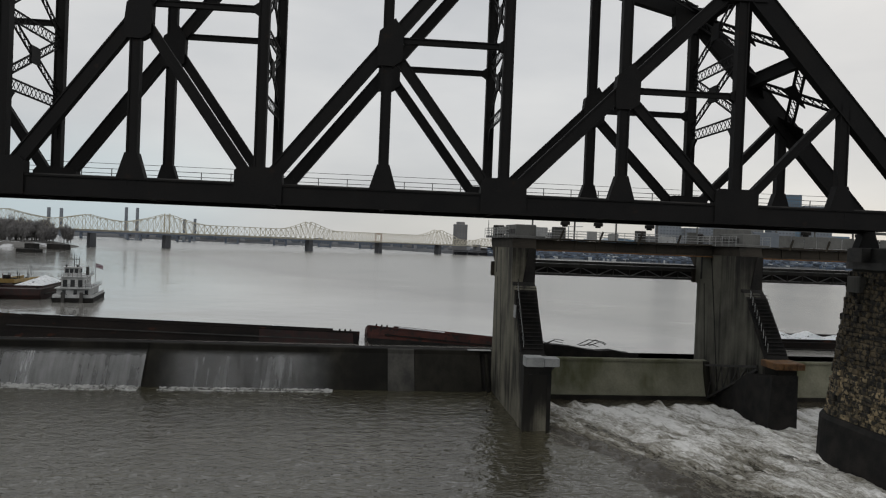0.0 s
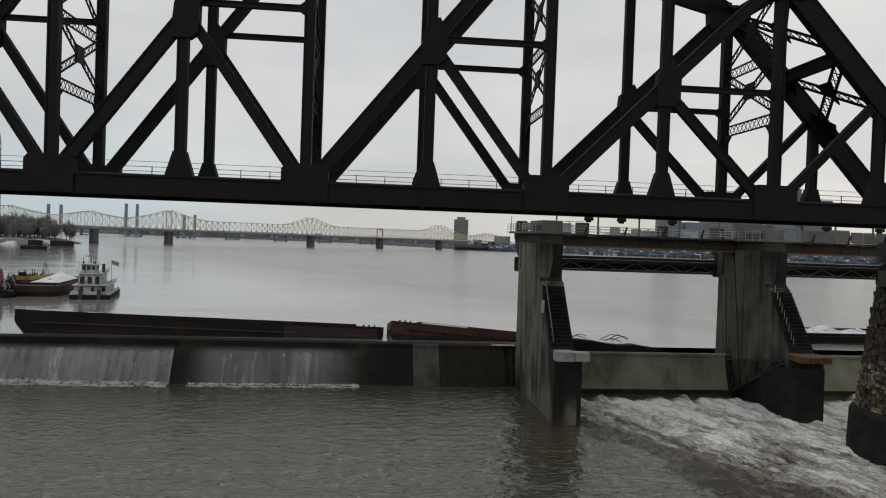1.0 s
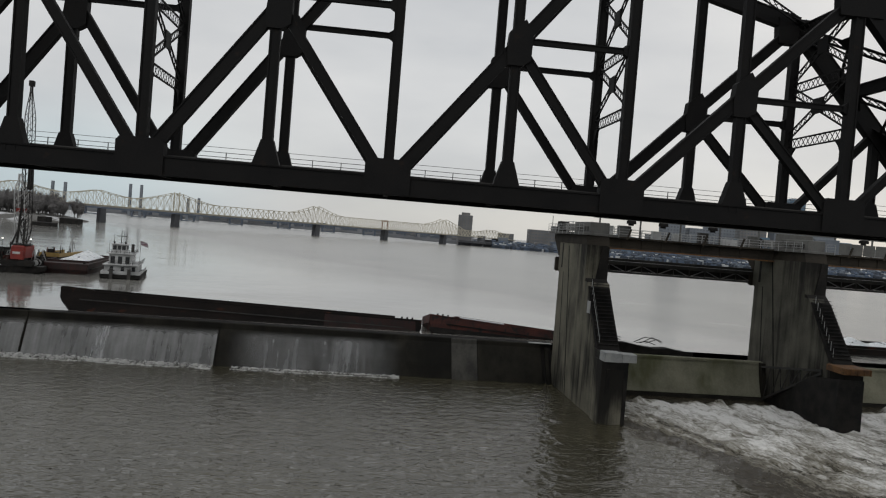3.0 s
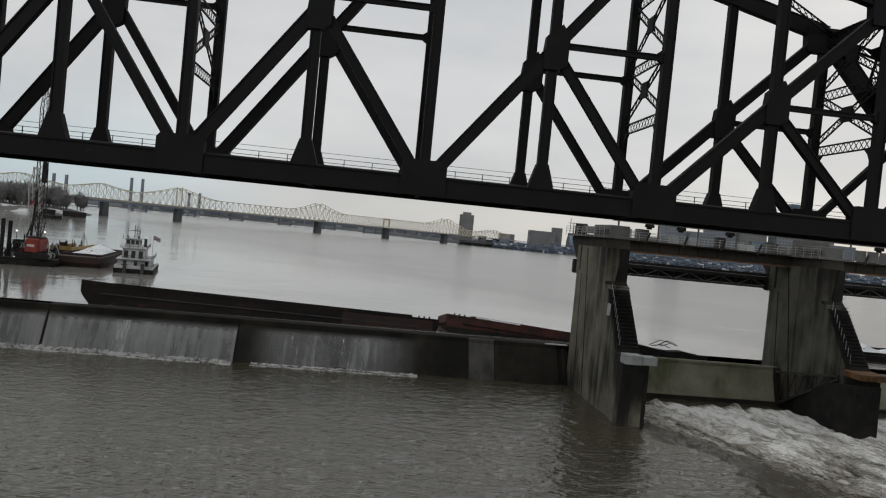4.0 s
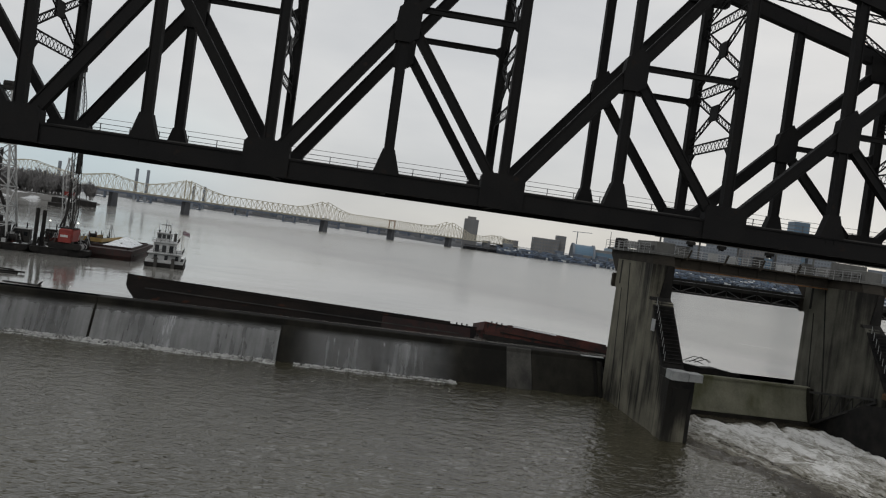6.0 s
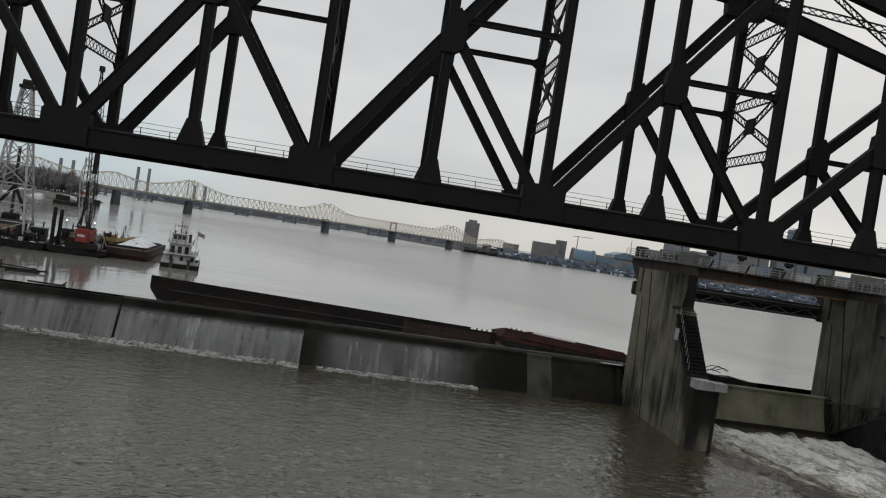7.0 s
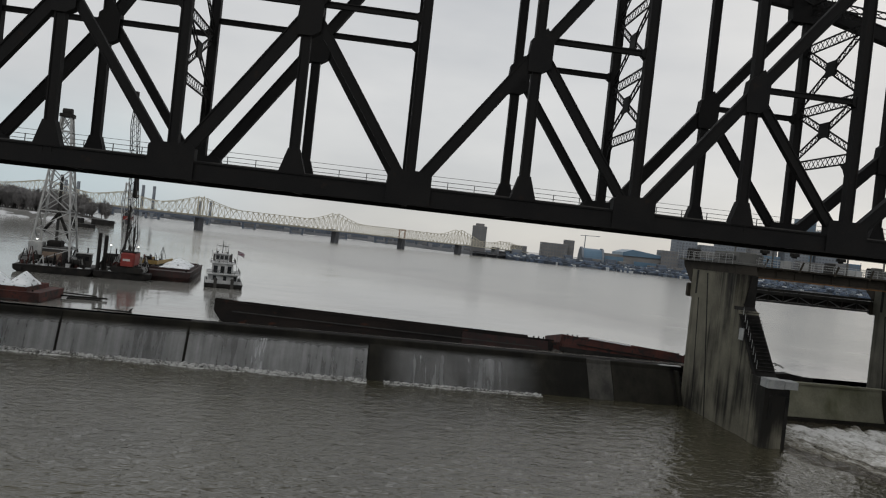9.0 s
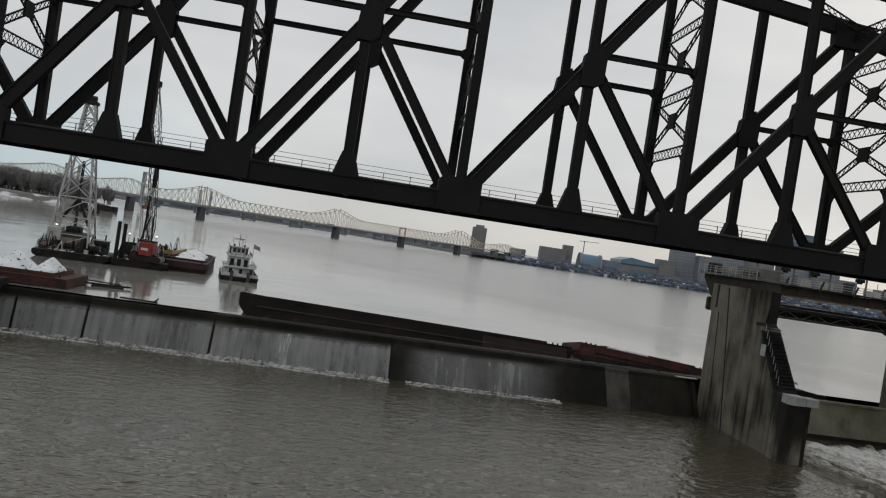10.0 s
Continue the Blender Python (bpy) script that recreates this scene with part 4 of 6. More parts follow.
def gantry_runway():
    """Hoist runway over the service bridge, with hanging hoists and cabinets on the deck."""
    g = thing("hoist_runway", RIVER @ Matrix.Translation((0, 0, 24.62)), "grey hoist runway beam with dark hoists over service bridge", "runway")
    part("runway_beam", Shape().slab(4.0, -3.3, 2.75, 102.0, -2.9, 3.2, 0.04), M_HOUSE, g)
    for i in range(15):
        part("post", Shape().bar((5.0 + i * 6.8, -3.1, 0), (5.0 + i * 6.8, -3.1, 2.8), 0.22, 0.22), M_HOUSE, g)
    for i, x in enumerate((9.6, 15.0, 23.5, 50.4, 60.0)):
        h = part("hoist", Shape().slab(x, -3.6, 2.2, x + 1.3, -2.6, 2.74, 0.1), M_STAIR, g, "dark hanging hoist")
        part("hoist_drum", Shape().tube((x + 0.2, -3.1, 2.1), (x + 1.0, -3.1, 2.1), 0.2, sides=10), M_STAIR, h)
    rnd = random.Random(5)
    for i in range(22):
        x = 5.0 + i * 4.4 + rnd.uniform(-0.8, 0.8)
        if not 31.5 < x < 39:
            whole("cabinet", Shape().slab(0, 0, 0, rnd.uniform(1.2, 3.0), 1.0, rnd.uniform(0.9, 1.9), 0.05).slab(-0.08, -0.08, -0.02, 3.05, 1.08, 0.1, 0.02), rnd.choice((M_HOUSE, M_BOX, M_FARBLUE, M_DARK, M_WHITE)), RIVER @ pose(x, -2.2, 24.63), "steel control cabinet standing on service bridge deck", "cabinet", "deck cabinets")
    return g


gantry_runway()


def head_house(e, first):
    """Hoist machinery and enclosures on a pier head."""
    h = thing("machine_house", RIVER @ Matrix.Translation((e, 0, 24.4)), "grey hoist enclosure with railings on pier head", "machine house", "machine houses")
    part("plinth", Shape().slab(-0.9, -13.6, 0, 4.3, 4.4, 0.35, 0.05), M_HOUSE, h)
    part("body", Shape().slab(0.2, -13.0, 0.35, 3.1, -5.5, 1.95, 0.08), M_HOUSE, h)
    for i in range(5):
        part("louvre", Shape().box(0.14, -12.2 + i * 1.1, 0.6, 0.22, -11.5 + i * 1.1, 1.3), M_DARK, h)
    part("drum_cover", Shape().prism([(0.6 * math.cos(a) * 1.5 - 1.2, 0.6 + 1.15 * math.sin(a)) for a in [math.pi * i / 10 for i in range(11)]], "x", 0.0, 3.2), M_HOUSE, h)
    for n in (2.2, 3.6):
        part("hoist", Shape().prism([(n - 0.5, 0.3), (n + 0.5, 0.3), (n + 0.5, 1.7), (n + 0.2, 2.1), (n - 0.4, 1.9)], "x", 0.2, 1.6), M_STAIR, h, "dark hoist machine")
    for x in (-1.0, 4.4):
        for z in (0.75, 1.15, 1.55):
            part("hand_rail", Shape().bar((x, -13.6, z), (x, 5.0, z), 0.05, 0.05, (1, 0, 0)), M_BOX, h)
        for i in range(10):
            part("rail_post", Shape().box(x - 0.03, -13.5 + i * 2.05, 0, x + 0.03, -13.44 + i * 2.05, 1.57), M_BOX, h)
    for z in (0.75, 1.15, 1.55):
        part("hand_rail", Shape().bar((-1.0, 5.0, z), (4.4, 5.0, z), 0.05, 0.05), M_BOX, h)
    part("lamp_post", Shape().tube((-0.5, 4.6, 0), (-0.5, 4.6, 2.9), 0.05, sides=6), M_RAIL, h)
    return h


for e in (0, 34.2, 68.4, 102.6):
    head_house(e, e == 0)


def lower_walk():
    w = thing("lattice_walkway", RIVER, "dark lattice truss walkway behind gate piers", "walkway")
    part("top_chord", Shape().box(3.3, 1.2, 20.75, 150, 1.5, 21.1), M_DARK, w)
    part("deck", Shape().box(3.3, 1.2, 20.0, 150, 2.9, 20.6), M_DARK, w)
    # Added dark plates stand for the dim backdrop and shaded band at the lattice.
    part("dark_backing", Shape().box(3.3, 2.72, 18.97, 150, 2.8, 19.98), M_STAIR, w, "dark backing added behind lattice")
    part("dark_side_plate", Shape().box(3.3, 2.72, 20.62, 150, 2.8, 21.0), M_DARK, w)
    part("bottom_chord", Shape().box(3.3, 1.2, 18.65, 150, 1.5, 18.95), M_DARK, w)
    part("bottom_chord", Shape().box(3.3, 2.6, 18.65, 150, 2.9, 18.95), M_DARK, w)
    for i in range(52):
        a = 3.3 + i * 2.8
        part("diagonal", Shape().bar((a, 1.35, 18.9 if i % 2 else 20.1), (a + 2.8, 1.35, 20.1 if i % 2 else 18.9), 0.14, 0.16), M_RAIL, w)
        part("post", Shape().bar((a, 1.35, 18.8), (a, 1.35, 20.9), 0.14, 0.12), M_DARK, w)
    for z in (20.45,):
        part("hand_rail", Shape().bar((3.3, 2.9, z), (150, 2.9, z), 0.05, 0.06), M_RAIL, w)
    return w


lower_walk()


# ---------------------------------------------------------------- barges by the weir
def hull(L, W, H, rake=3.5, bulge=0.0):
    """A barge hull along +x: raked bow and stern, rounded bilge, gunwale."""
    s = Shape()
    rings = []
    for x, f in ((0, 0.55), (0.25, 0.42), (rake, 0.0), (L - rake, 0.0), (L - 0.25, 0.42), (L, 0.55)):
        z0 = H * f
        rings.append([(x, 0.35, z0), (x, 0, z0 + 0.35), (x, -0.06, H - 0.25), (x, -0.12, H - 0.2), (x, -0.12, H), (x, 0.5, H), (x, W - 0.5, H), (x, W + 0.12, H), (x, W + 0.12, H - 0.2), (x, W + 0.06, H - 0.25), (x, W, z0 + 0.35), (x, W - 0.35, z0)])
    return s.loft(rings)


def hopper_barge(name, m, L, W, H, material, label, coaming=1.0, group="", rubbing=M_DARK, rake=3.5, end=4.5):
    b = thing(name, m, label, "barge", group)
    part("hull", hull(L, W, H, rake), material, b)
    for y0, y1 in ((0.6, 0.78), (W - 0.78, W - 0.6)):
        part("coaming", Shape().prism([(4.5, H), (L - end, H), (L - end - 0.2, H + coaming), (4.7, H + coaming)], "y", y0, y1), material, b)
    for x0, x1 in ((4.5, 4.7), (L - end - 0.2, L - end)):
        part("coaming", Shape().box(x0, 0.8, H, x1, W - 0.8, H + coaming), material, b)
    part("hold", Shape().box(4.8, 0.85, H - 0.05, L - end - 0.3, W - 0.85, H + 0.15), M_STAIR, b)
    for i in range(3):
        part("bitt", Shape().tube((1.5 + i * 0.9, 1.2, H), (1.5 + i * 0.9, 1.2, H + 0.35), 0.14), M_STAIR, b)
        part("bitt", Shape().tube((L - 1.5 - i * 0.9, 1.2, H), (L - 1.5 - i * 0.9, 1.2, H + 0.3), 0.14), M_STAIR, b)
    part("rubbing_strake", Shape().box(3.0, -0.2, H * 0.55, L - 3.0, -0.03, H * 0.55 + 0.2), rubbing, b)
    return b


LONG = RIVER @ pose(-78.8, 6.5, POOL - 0.2, -7, 1.37, 0)
long_barge = hopper_barge("hopper_barge", LONG, 57.7, 10.7, 3.6, M_BARGE, "rusty black empty hopper barge pinned along the weir", 0.32, rake=1.6)
part("bow_sheer", Shape().prism([(-0.1, 3.55), (5.2, 3.55), (4.6, 3.85), (0.1, 4.0)], "y", -0.1, 0.5), M_BARGE, long_barge)
for x, w in ((11.5, 2.0), (27, 2.3), (44.5, 2.2)):
    whole("snow_patch", Shape().slab(-w / 2, 0, 0, w / 2, 0.35, 0.09, 0.02), M_SNOW, LONG @ Matrix.Translation((x, 0.52, 3.9)), "thin snow patch on barge coaming", "snow", "snow on barge")
part("rusty_plating", Shape().prism([(41.5, 0.5), (41.5, 3.25), (56.6, 3.25), (56.9, 0.5)], "y", -0.15, -0.05), M_MAROON, long_barge, "rust-stained side plating")
TILTED = RIVER @ pose(-20.0, 6.4, POOL + 0.05, -10, 4.6, 0)
tilt_barge = hopper_barge("sunken_barge", TILTED, 27, 9.5, 3.15, M_RUST, "rust red half-sunken barge tilted against weir", 0.3, rubbing=M_STAIR, rake=0.7)
# Shade on the barge's lower side is put in as a black plate.
part("shaded_side", Shape().prism([(0.3, 0.3), (0.1, 1.0), (9, 1.3), (26, 1.6), (26, 0.1), (1.0, 0.1)], "y", -0.16, 0.02), M_STAIR, tilt_barge, "black plate standing for shaded lower side")
whole("snow_patch", Shape().slab(0, 0, 0, 7.8, 0.9, 0.22, 0.08), M_SNOW, TILTED @ Matrix.Translation((5.2, 0.05, 3.14)), "crusted snow lying on sunken barge deck", "snow", "snow on barge")


def wreck(m, L, label, seed):
    """A crumpled plate edge of a sunken barge standing out of the water."""
    rnd = random.Random(seed)
    b = thing("barge_wreck", m, label, "wreck", "barge wrecks")
    top = [(L * i / 9, (1 - i / 9) ** 1.2 * 1.7 + rnd.uniform(-0.18, 0.22)) for i in range(10)]
    part("plate", Shape().prism([(0, -1)] + [(L, -1)] + top[::-1], "y", 0, 1.8), M_STAIR, b)
    for i in range(7):
        x = rnd.uniform(0.3, L * 0.6)
        p = Vector((x, rnd.uniform(0, 1.5), 1.0))
        q = p + Vector((rnd.uniform(0.6, 2.4), rnd.uniform(-0.5, 0.5), rnd.uniform(0.2, 1.1)))
        r = q + Vector((rnd.uniform(0.8, 1.8), 0, rnd.uniform(-0.9, -0.2)))
        part("bent_rod", Shape().tube(p, q, 0.07, sides=5).tube(q, r, 0.06, sides=5), M_STAIR, b)
    return b


wreck(RIVER @ pose(4.5, 2.5, POOL, 0, 0, 0), 21, "crumpled dark barge wreck beside gate", 3)
wreck(RIVER @ pose(42.8, 8.0, POOL + 0.3, 0, 0, 0), 4, "rusty torn barge plate in pool", 5)


def heaps(m, L, W, n, seed, label, tall=2.2, material=None, base=M_COAL):
    """A row of snow-covered coal heaps in a barge hold."""
    rnd = random.Random(seed)
    nx, ny = int(L * 2.2), int(W * 2.2)
    cs = [(L * (i + 0.5) / n + rnd.uniform(-0.6, 0.6), W / 2 + rnd.uniform(-0.8, 0.8), tall * rnd.uniform(0.75, 1.1), rnd.uniform(0.8, 1.2)) for i in range(n)]

    def z(x, y):
        h = max(max(0, 1 - math.hypot((x - a) / (L / n * 0.75 * r), (y - b) / (W * 0.55))) * t for a, b, t, r in cs)
        return h + 0.14 * noise.fractal((x * 0.8, y * 0.8, seed), 1, 2, 4) + 0.05 - (0.4 if x <= 0.01 or y <= 0.01 or x >= L - 0.01 or y >= W - 0.01 else 0)
    return whole("snowy_coal", grid(0, L, nx, 0, W, ny, z), material or M_SNOWCOAL, m, label, "coal", "coal loads", smooth=True)


M_SNOWCOAL = mat("snow_on_coal", (0.6, 0.64, 0.66), (0.8, 0.82, 0.84), 0.85, 0, 0.5, 3, 0.6, spots=(0.02, 0.02, 0.02), spot_at=0.60)


# ---------------------------------------------------------------- salvage fleet in the pool
def towboat(m):
    b = thing("towboat", m, "white three-deck towboat with black hull moored in the pool", "boat")
    part("hull", hull(22, 9.4, 2.2, 2.0), M_STAIR, b, "black hull")
    part("bulwark", Shape().box(0.4, 0.1, 2.2, 21, 0.3, 3.0).box(0.4, 9.1, 2.2, 21, 9.3, 3.0).box(0.4, 0.3, 2.2, 0.6, 9.1, 3.1), M_WHITE, b, "white bulwark")
    part("main_deckhouse", Shape().slab(3.0, 1.2, 2.2, 19.5, 8.8, 4.6, 0.1), M_WHITE, b, "white lower deckhouse")
    part("deck_edge", Shape().slab(2.2, 0.6, 4.6, 20.2, 9.2, 4.8, 0.05), M_WHITE, b)
    part("second_deckhouse", Shape().slab(3.6, 2.6, 4.8, 15.5, 7.9, 7.7, 0.1), M_WHITE, b)
    part("deck_edge", Shape().slab(3.0, 2.0, 7.7, 16.2, 8.5, 7.86, 0.05), M_WHITE, b)
    pilot = part("pilothouse", Shape().slab(4.2, 3.9, 7.86, 9.0, 7.4, 10.3, 0.1), M_WHITE, b, "white pilothouse")
    part("roof", Shape().slab(3.8, 3.5, 10.3, 9.4, 7.8, 10.5, 0.05), M_WHITE, pilot)
    for i in range(3):
        part("window", Shape().slab(4.12, 4.15 + i * 1.08, 8.9, 4.2, 5.0 + i * 1.08, 10.0, 0.02), M_GLASSD, pilot, "dark window")
        part("window", Shape().slab(4.6 + i * 1.4, 3.82, 8.9, 5.7 + i * 1.4, 3.9, 10.0, 0.02), M_GLASSD, pilot, "dark window")
    for i in range(3):
        part("door", Shape().slab(3.52, 3.0 + i * 1.75, 5.0, 3.6, 4.0 + i * 1.75, 7.0, 0.02), M_GLASSD, b, "dark doorway")
        part("window", Shape().slab(4.8 + i * 3.2, 2.52, 5.8, 6.2 + i * 3.2, 2.6, 6.9, 0.02), M_GLASSD, b, "dark window")
        part("stair_well", Shape().slab(2.92, 1.5 + i * 2.6, 2.4, 3.0, 2.3 + i * 2.6, 4.2, 0.02), M_GLASSD, b, "dark doorway")
    for z, x0, x1, y0, y1 in ((4.8, 2.3, 20.1, 0.7, 9.1), (7.86, 3.1, 16.1, 2.1, 8.4)):
        for h in (0.5, 1.0):
            part("hand_rail", Shape().bar((x0, y0, z + h), (x1, y0, z + h), 0.05, 0.06).bar((x0, y0, z + h), (x0, y1, z + h), 0.05, 0.06, (1, 0, 0)), M_DARK, b)
        for i in range(7):
            part("stanchion", Shape().box(x0 - 0.04, y0 + (y1 - y0) * i / 6 - 0.04, z, x0 + 0.04, y0 + (y1 - y0) * i / 6 + 0.04, z + 1.0), M_DARK, b)
            part("stanchion", Shape().box(x0 + (x1 - x0) * i / 6 - 0.04, y0 - 0.04, z, x0 + (x1 - x0) * i / 6 + 0.04, y0 + 0.04, z + 1.0), M_DARK, b)
    part("searchlight", Shape().tube((4.3, 4.3, 10.5), (4.3, 4.3, 11.2), 0.16, 0.26, 8).tube((4.3, 6.9, 10.5), (4.3, 6.9, 11.2), 0.16, 0.26, 8), M_DARK, b)
    part("radar_mast", Shape().tube((7.5, 5.6, 10.5), (7.5, 5.6, 14.2), 0.12, 0.07, 6).bar((7.5, 4.4, 12.6), (7.5, 6.8, 12.6), 0.14, 0.2, (1, 0, 0)), M_DARK, b)
    part("winch", Shape().tube((1.6, 1.6, 2.75), (1.6, 3.2, 2.75), 0.5, sides=10), M_STAIR, b)
    part("winch", Shape().tube((1.6, 6.2, 2.75), (1.6, 7.8, 2.75), 0.5, sides=10), M_STAIR, b)
    for x, y, z, t in ((6, 4.2, 10.5, 3.0), (7, 5.0, 10.5, 3.4), (6.5, 7.2, 10.5, 2.6), (8.2, 4.6, 10.5, 2.2), (6, 8.2, 7.86, 3.4)):
        part("antenna", Shape().tube((x, y, z), (x, y, z + t), 0.05, sides=5), M_DARK, b)
    for y in (2.6, 6.8):
        part("funnel", Shape().tube((13, y + 0.6, 7.86), (13, y + 0.6, 10.2), 0.4), M_DARK, b)
        part("push_knee", Shape().prism([(-0.7, 0.9), (0.2, 0.9), (0.2, 3.8), (-0.5, 3.8)], "y", y - 0.4, y + 0.4), M_DARK, b)
        part("fender", Shape().tube((0.9, y - 0.9, 2.0), (0.9, y + 0.9, 2.0), 0.35), M_STAIR, b)
    part("flag_pole", Shape().tube((14, 1.4, 4.8), (14, 1.4, 11.4), 0.05, sides=5), M_DARK, b)
    part("flag", Shape().add([(14, 1.4, 11.3), (14.2, 0.5, 11.0), (14.0, -0.4, 10.6), (14.0, -0.4, 9.4), (14.2, 0.5, 9.8), (14, 1.4, 10.1)], [(0, 1, 4, 5), (1, 2, 3, 4)]), M_FLAG, b, "small dark striped flag")
    return b


M_FLAG = mat("flag_cloth", (0.12, 0.02, 0.03), (0.35, 0.33, 0.36), 0.9, 0, 3, 9, 0)
towboat(pose(-80.6, 171.6, POOL - 0.8, 0, 0, 107) @ Matrix.Diagonal((0.86, 0.92, 0.84, 1)))


def lattice_boom(parent, name, p, q, w, n, material, bar=0.16):
    """A square lattice from p to q, tapering at both ends."""
    p, q = Vector(p), Vector(q)
    d = (q - p).normalized()
    a = d.cross(Vector((0, 1, 0))).normalized() if abs(d.y) < 0.9 else Vector((1, 0, 0))
    c = d.cross(a)
    s = Shape()
    ring = lambda f: [p.lerp(q, f) + (a * x + c * y) * w / 2 * max(0.25, min(1, f * 8, (1 - f) * 5)) for x, y in ((-1, -1), (1, -1), (1, 1), (-1, 1))]
    rs = [ring(i / n) for i in range(n + 1)]
    for i in range(n):
        for j in range(4):
            s.bar(rs[i][j], rs[i + 1][j], bar, bar, c if abs(d.dot(c)) < 0.9 else a)
            s.bar(rs[i][j], rs[i + 1][(j + 1) % 4], bar * 0.6, bar * 0.6, d.cross(rs[i + 1][(j + 1) % 4] - rs[i][j]))
    return part(name, s, material, parent)


def clutter(m, L, W, n, seed, label):
    """Deck gear: winches, reels, frames, pipes, boxes and snow spread over a work deck, each its own thing."""
    rnd = random.Random(seed)
    for i in range(n):
        at = m @ pose(rnd.uniform(1.3, L - 1.3), rnd.uniform(1.2, W - 1.2), 0, 0, 0, rnd.uniform(0, 180))
        kind = rnd.choice(("crate", "drum", "winch", "reel", "frame", "frame", "hose", "post", "post", "pipe", "pipe", "snow", "snow", "snow"))
        mt = rnd.choice((M_DARK, M_DARK, M_STAIR, M_GREYST, M_RUST, M_STAIR, M_STAIR, M_WHITE, M_GREYST))
        if kind == "crate":
            h = rnd.uniform(0.5, 1.2)
            whole("crate", Shape().slab(-0.6, -0.45, 0, 0.6, 0.45, h, 0.06).slab(-0.66, -0.5, h - 0.12, 0.66, 0.5, h + 0.05, 0.02), mt, at, label, "crate", "deck gear")
        elif kind == "drum":
            whole("drum", Shape().tube((0, 0, 0), (0, 0, 0.9), 0.32, sides=10).tube((0, 0, 0.28), (0, 0, 0.33), 0.35, sides=10), mt, at, label, "drum", "deck gear")
        elif kind in ("winch", "reel"):
            r = 0.55 if kind == "winch" else 0.95
            w = thing(kind, at, label, kind, "deck gear")
            part("barrel", Shape().tube((-0.7, 0, r + 0.2), (0.7, 0, r + 0.2), r * 0.7, sides=12), M_STAIR, w)
            for x in (-0.8, 0.8):
                part("cheek", Shape().tube((x - 0.06, 0, r + 0.2), (x + 0.06, 0, r + 0.2), r + 0.15, sides=14), mt, w)
        elif kind == "frame":
            h, d = rnd.uniform(1.6, 4.2), rnd.uniform(0.7, 1.6)
            f = thing("a_frame", at, label, "frame", "deck gear")
            for x in (-d, d):
                part("leg", Shape().tube((x, -0.4, 0), (x * 0.2, 0, h), 0.1, sides=6), mt, f)
                part("leg", Shape().tube((x, 0.9, 0), (x * 0.2, 0, h), 0.08, sides=6), mt, f)
            part("tie", Shape().tube((-d * 0.6, -0.2, h * 0.5), (d * 0.6, -0.2, h * 0.5), 0.07, sides=6), mt, f)
        elif kind == "post":
            whole("deck_post", Shape().tube((0, 0, 0), (0, 0, rnd.uniform(1.2, 3.6)), 0.1, 0.08, 6), M_STAIR, at, label, "post", "deck gear")
        elif kind == "pipe":
            whole("pipe", Shape().tube((-2.2, 0, 0.2), (2.2, 0.3, rnd.uniform(0.3, 1.8)), 0.15, sides=7), mt, at, label, "pipe", "deck gear")
        elif kind == "snow":
            k = rnd.uniform(0.6, 1.5)
            whole("snow_patch", Shape().slab(-k, -k * 0.6, 0, k, k * 0.6, 0.12, 0.05), M_SNOW, at, "dirty snow lying on barge deck", "snow", "snow on decks")
        else:
            whole("hose_coil", Shape().tube((0, 0, 0), (0, 0, 0.35), 0.8, 0.7, 10), M_STAIR, at, label, "hose", "deck gear")


def work_barge(m, L, W, H, label):
    b = thing("deck_barge", m, label, "barge", "work barges")
    part("hull", hull(L, W, H, 2.2), M_STAIR, b)
    part("deck", Shape().box(0.3, 0.2, H, L - 0.3, W - 0.2, H + 0.05), M_DARK, b)
    for i in range(int(L / 3)):
        part("tyre_fender", Shape().tube((1.5 + i * 3, -0.3, H - 0.8), (1.5 + i * 3, 0.0, H - 0.8), 0.45, sides=10), M_STAIR, b)
    return b


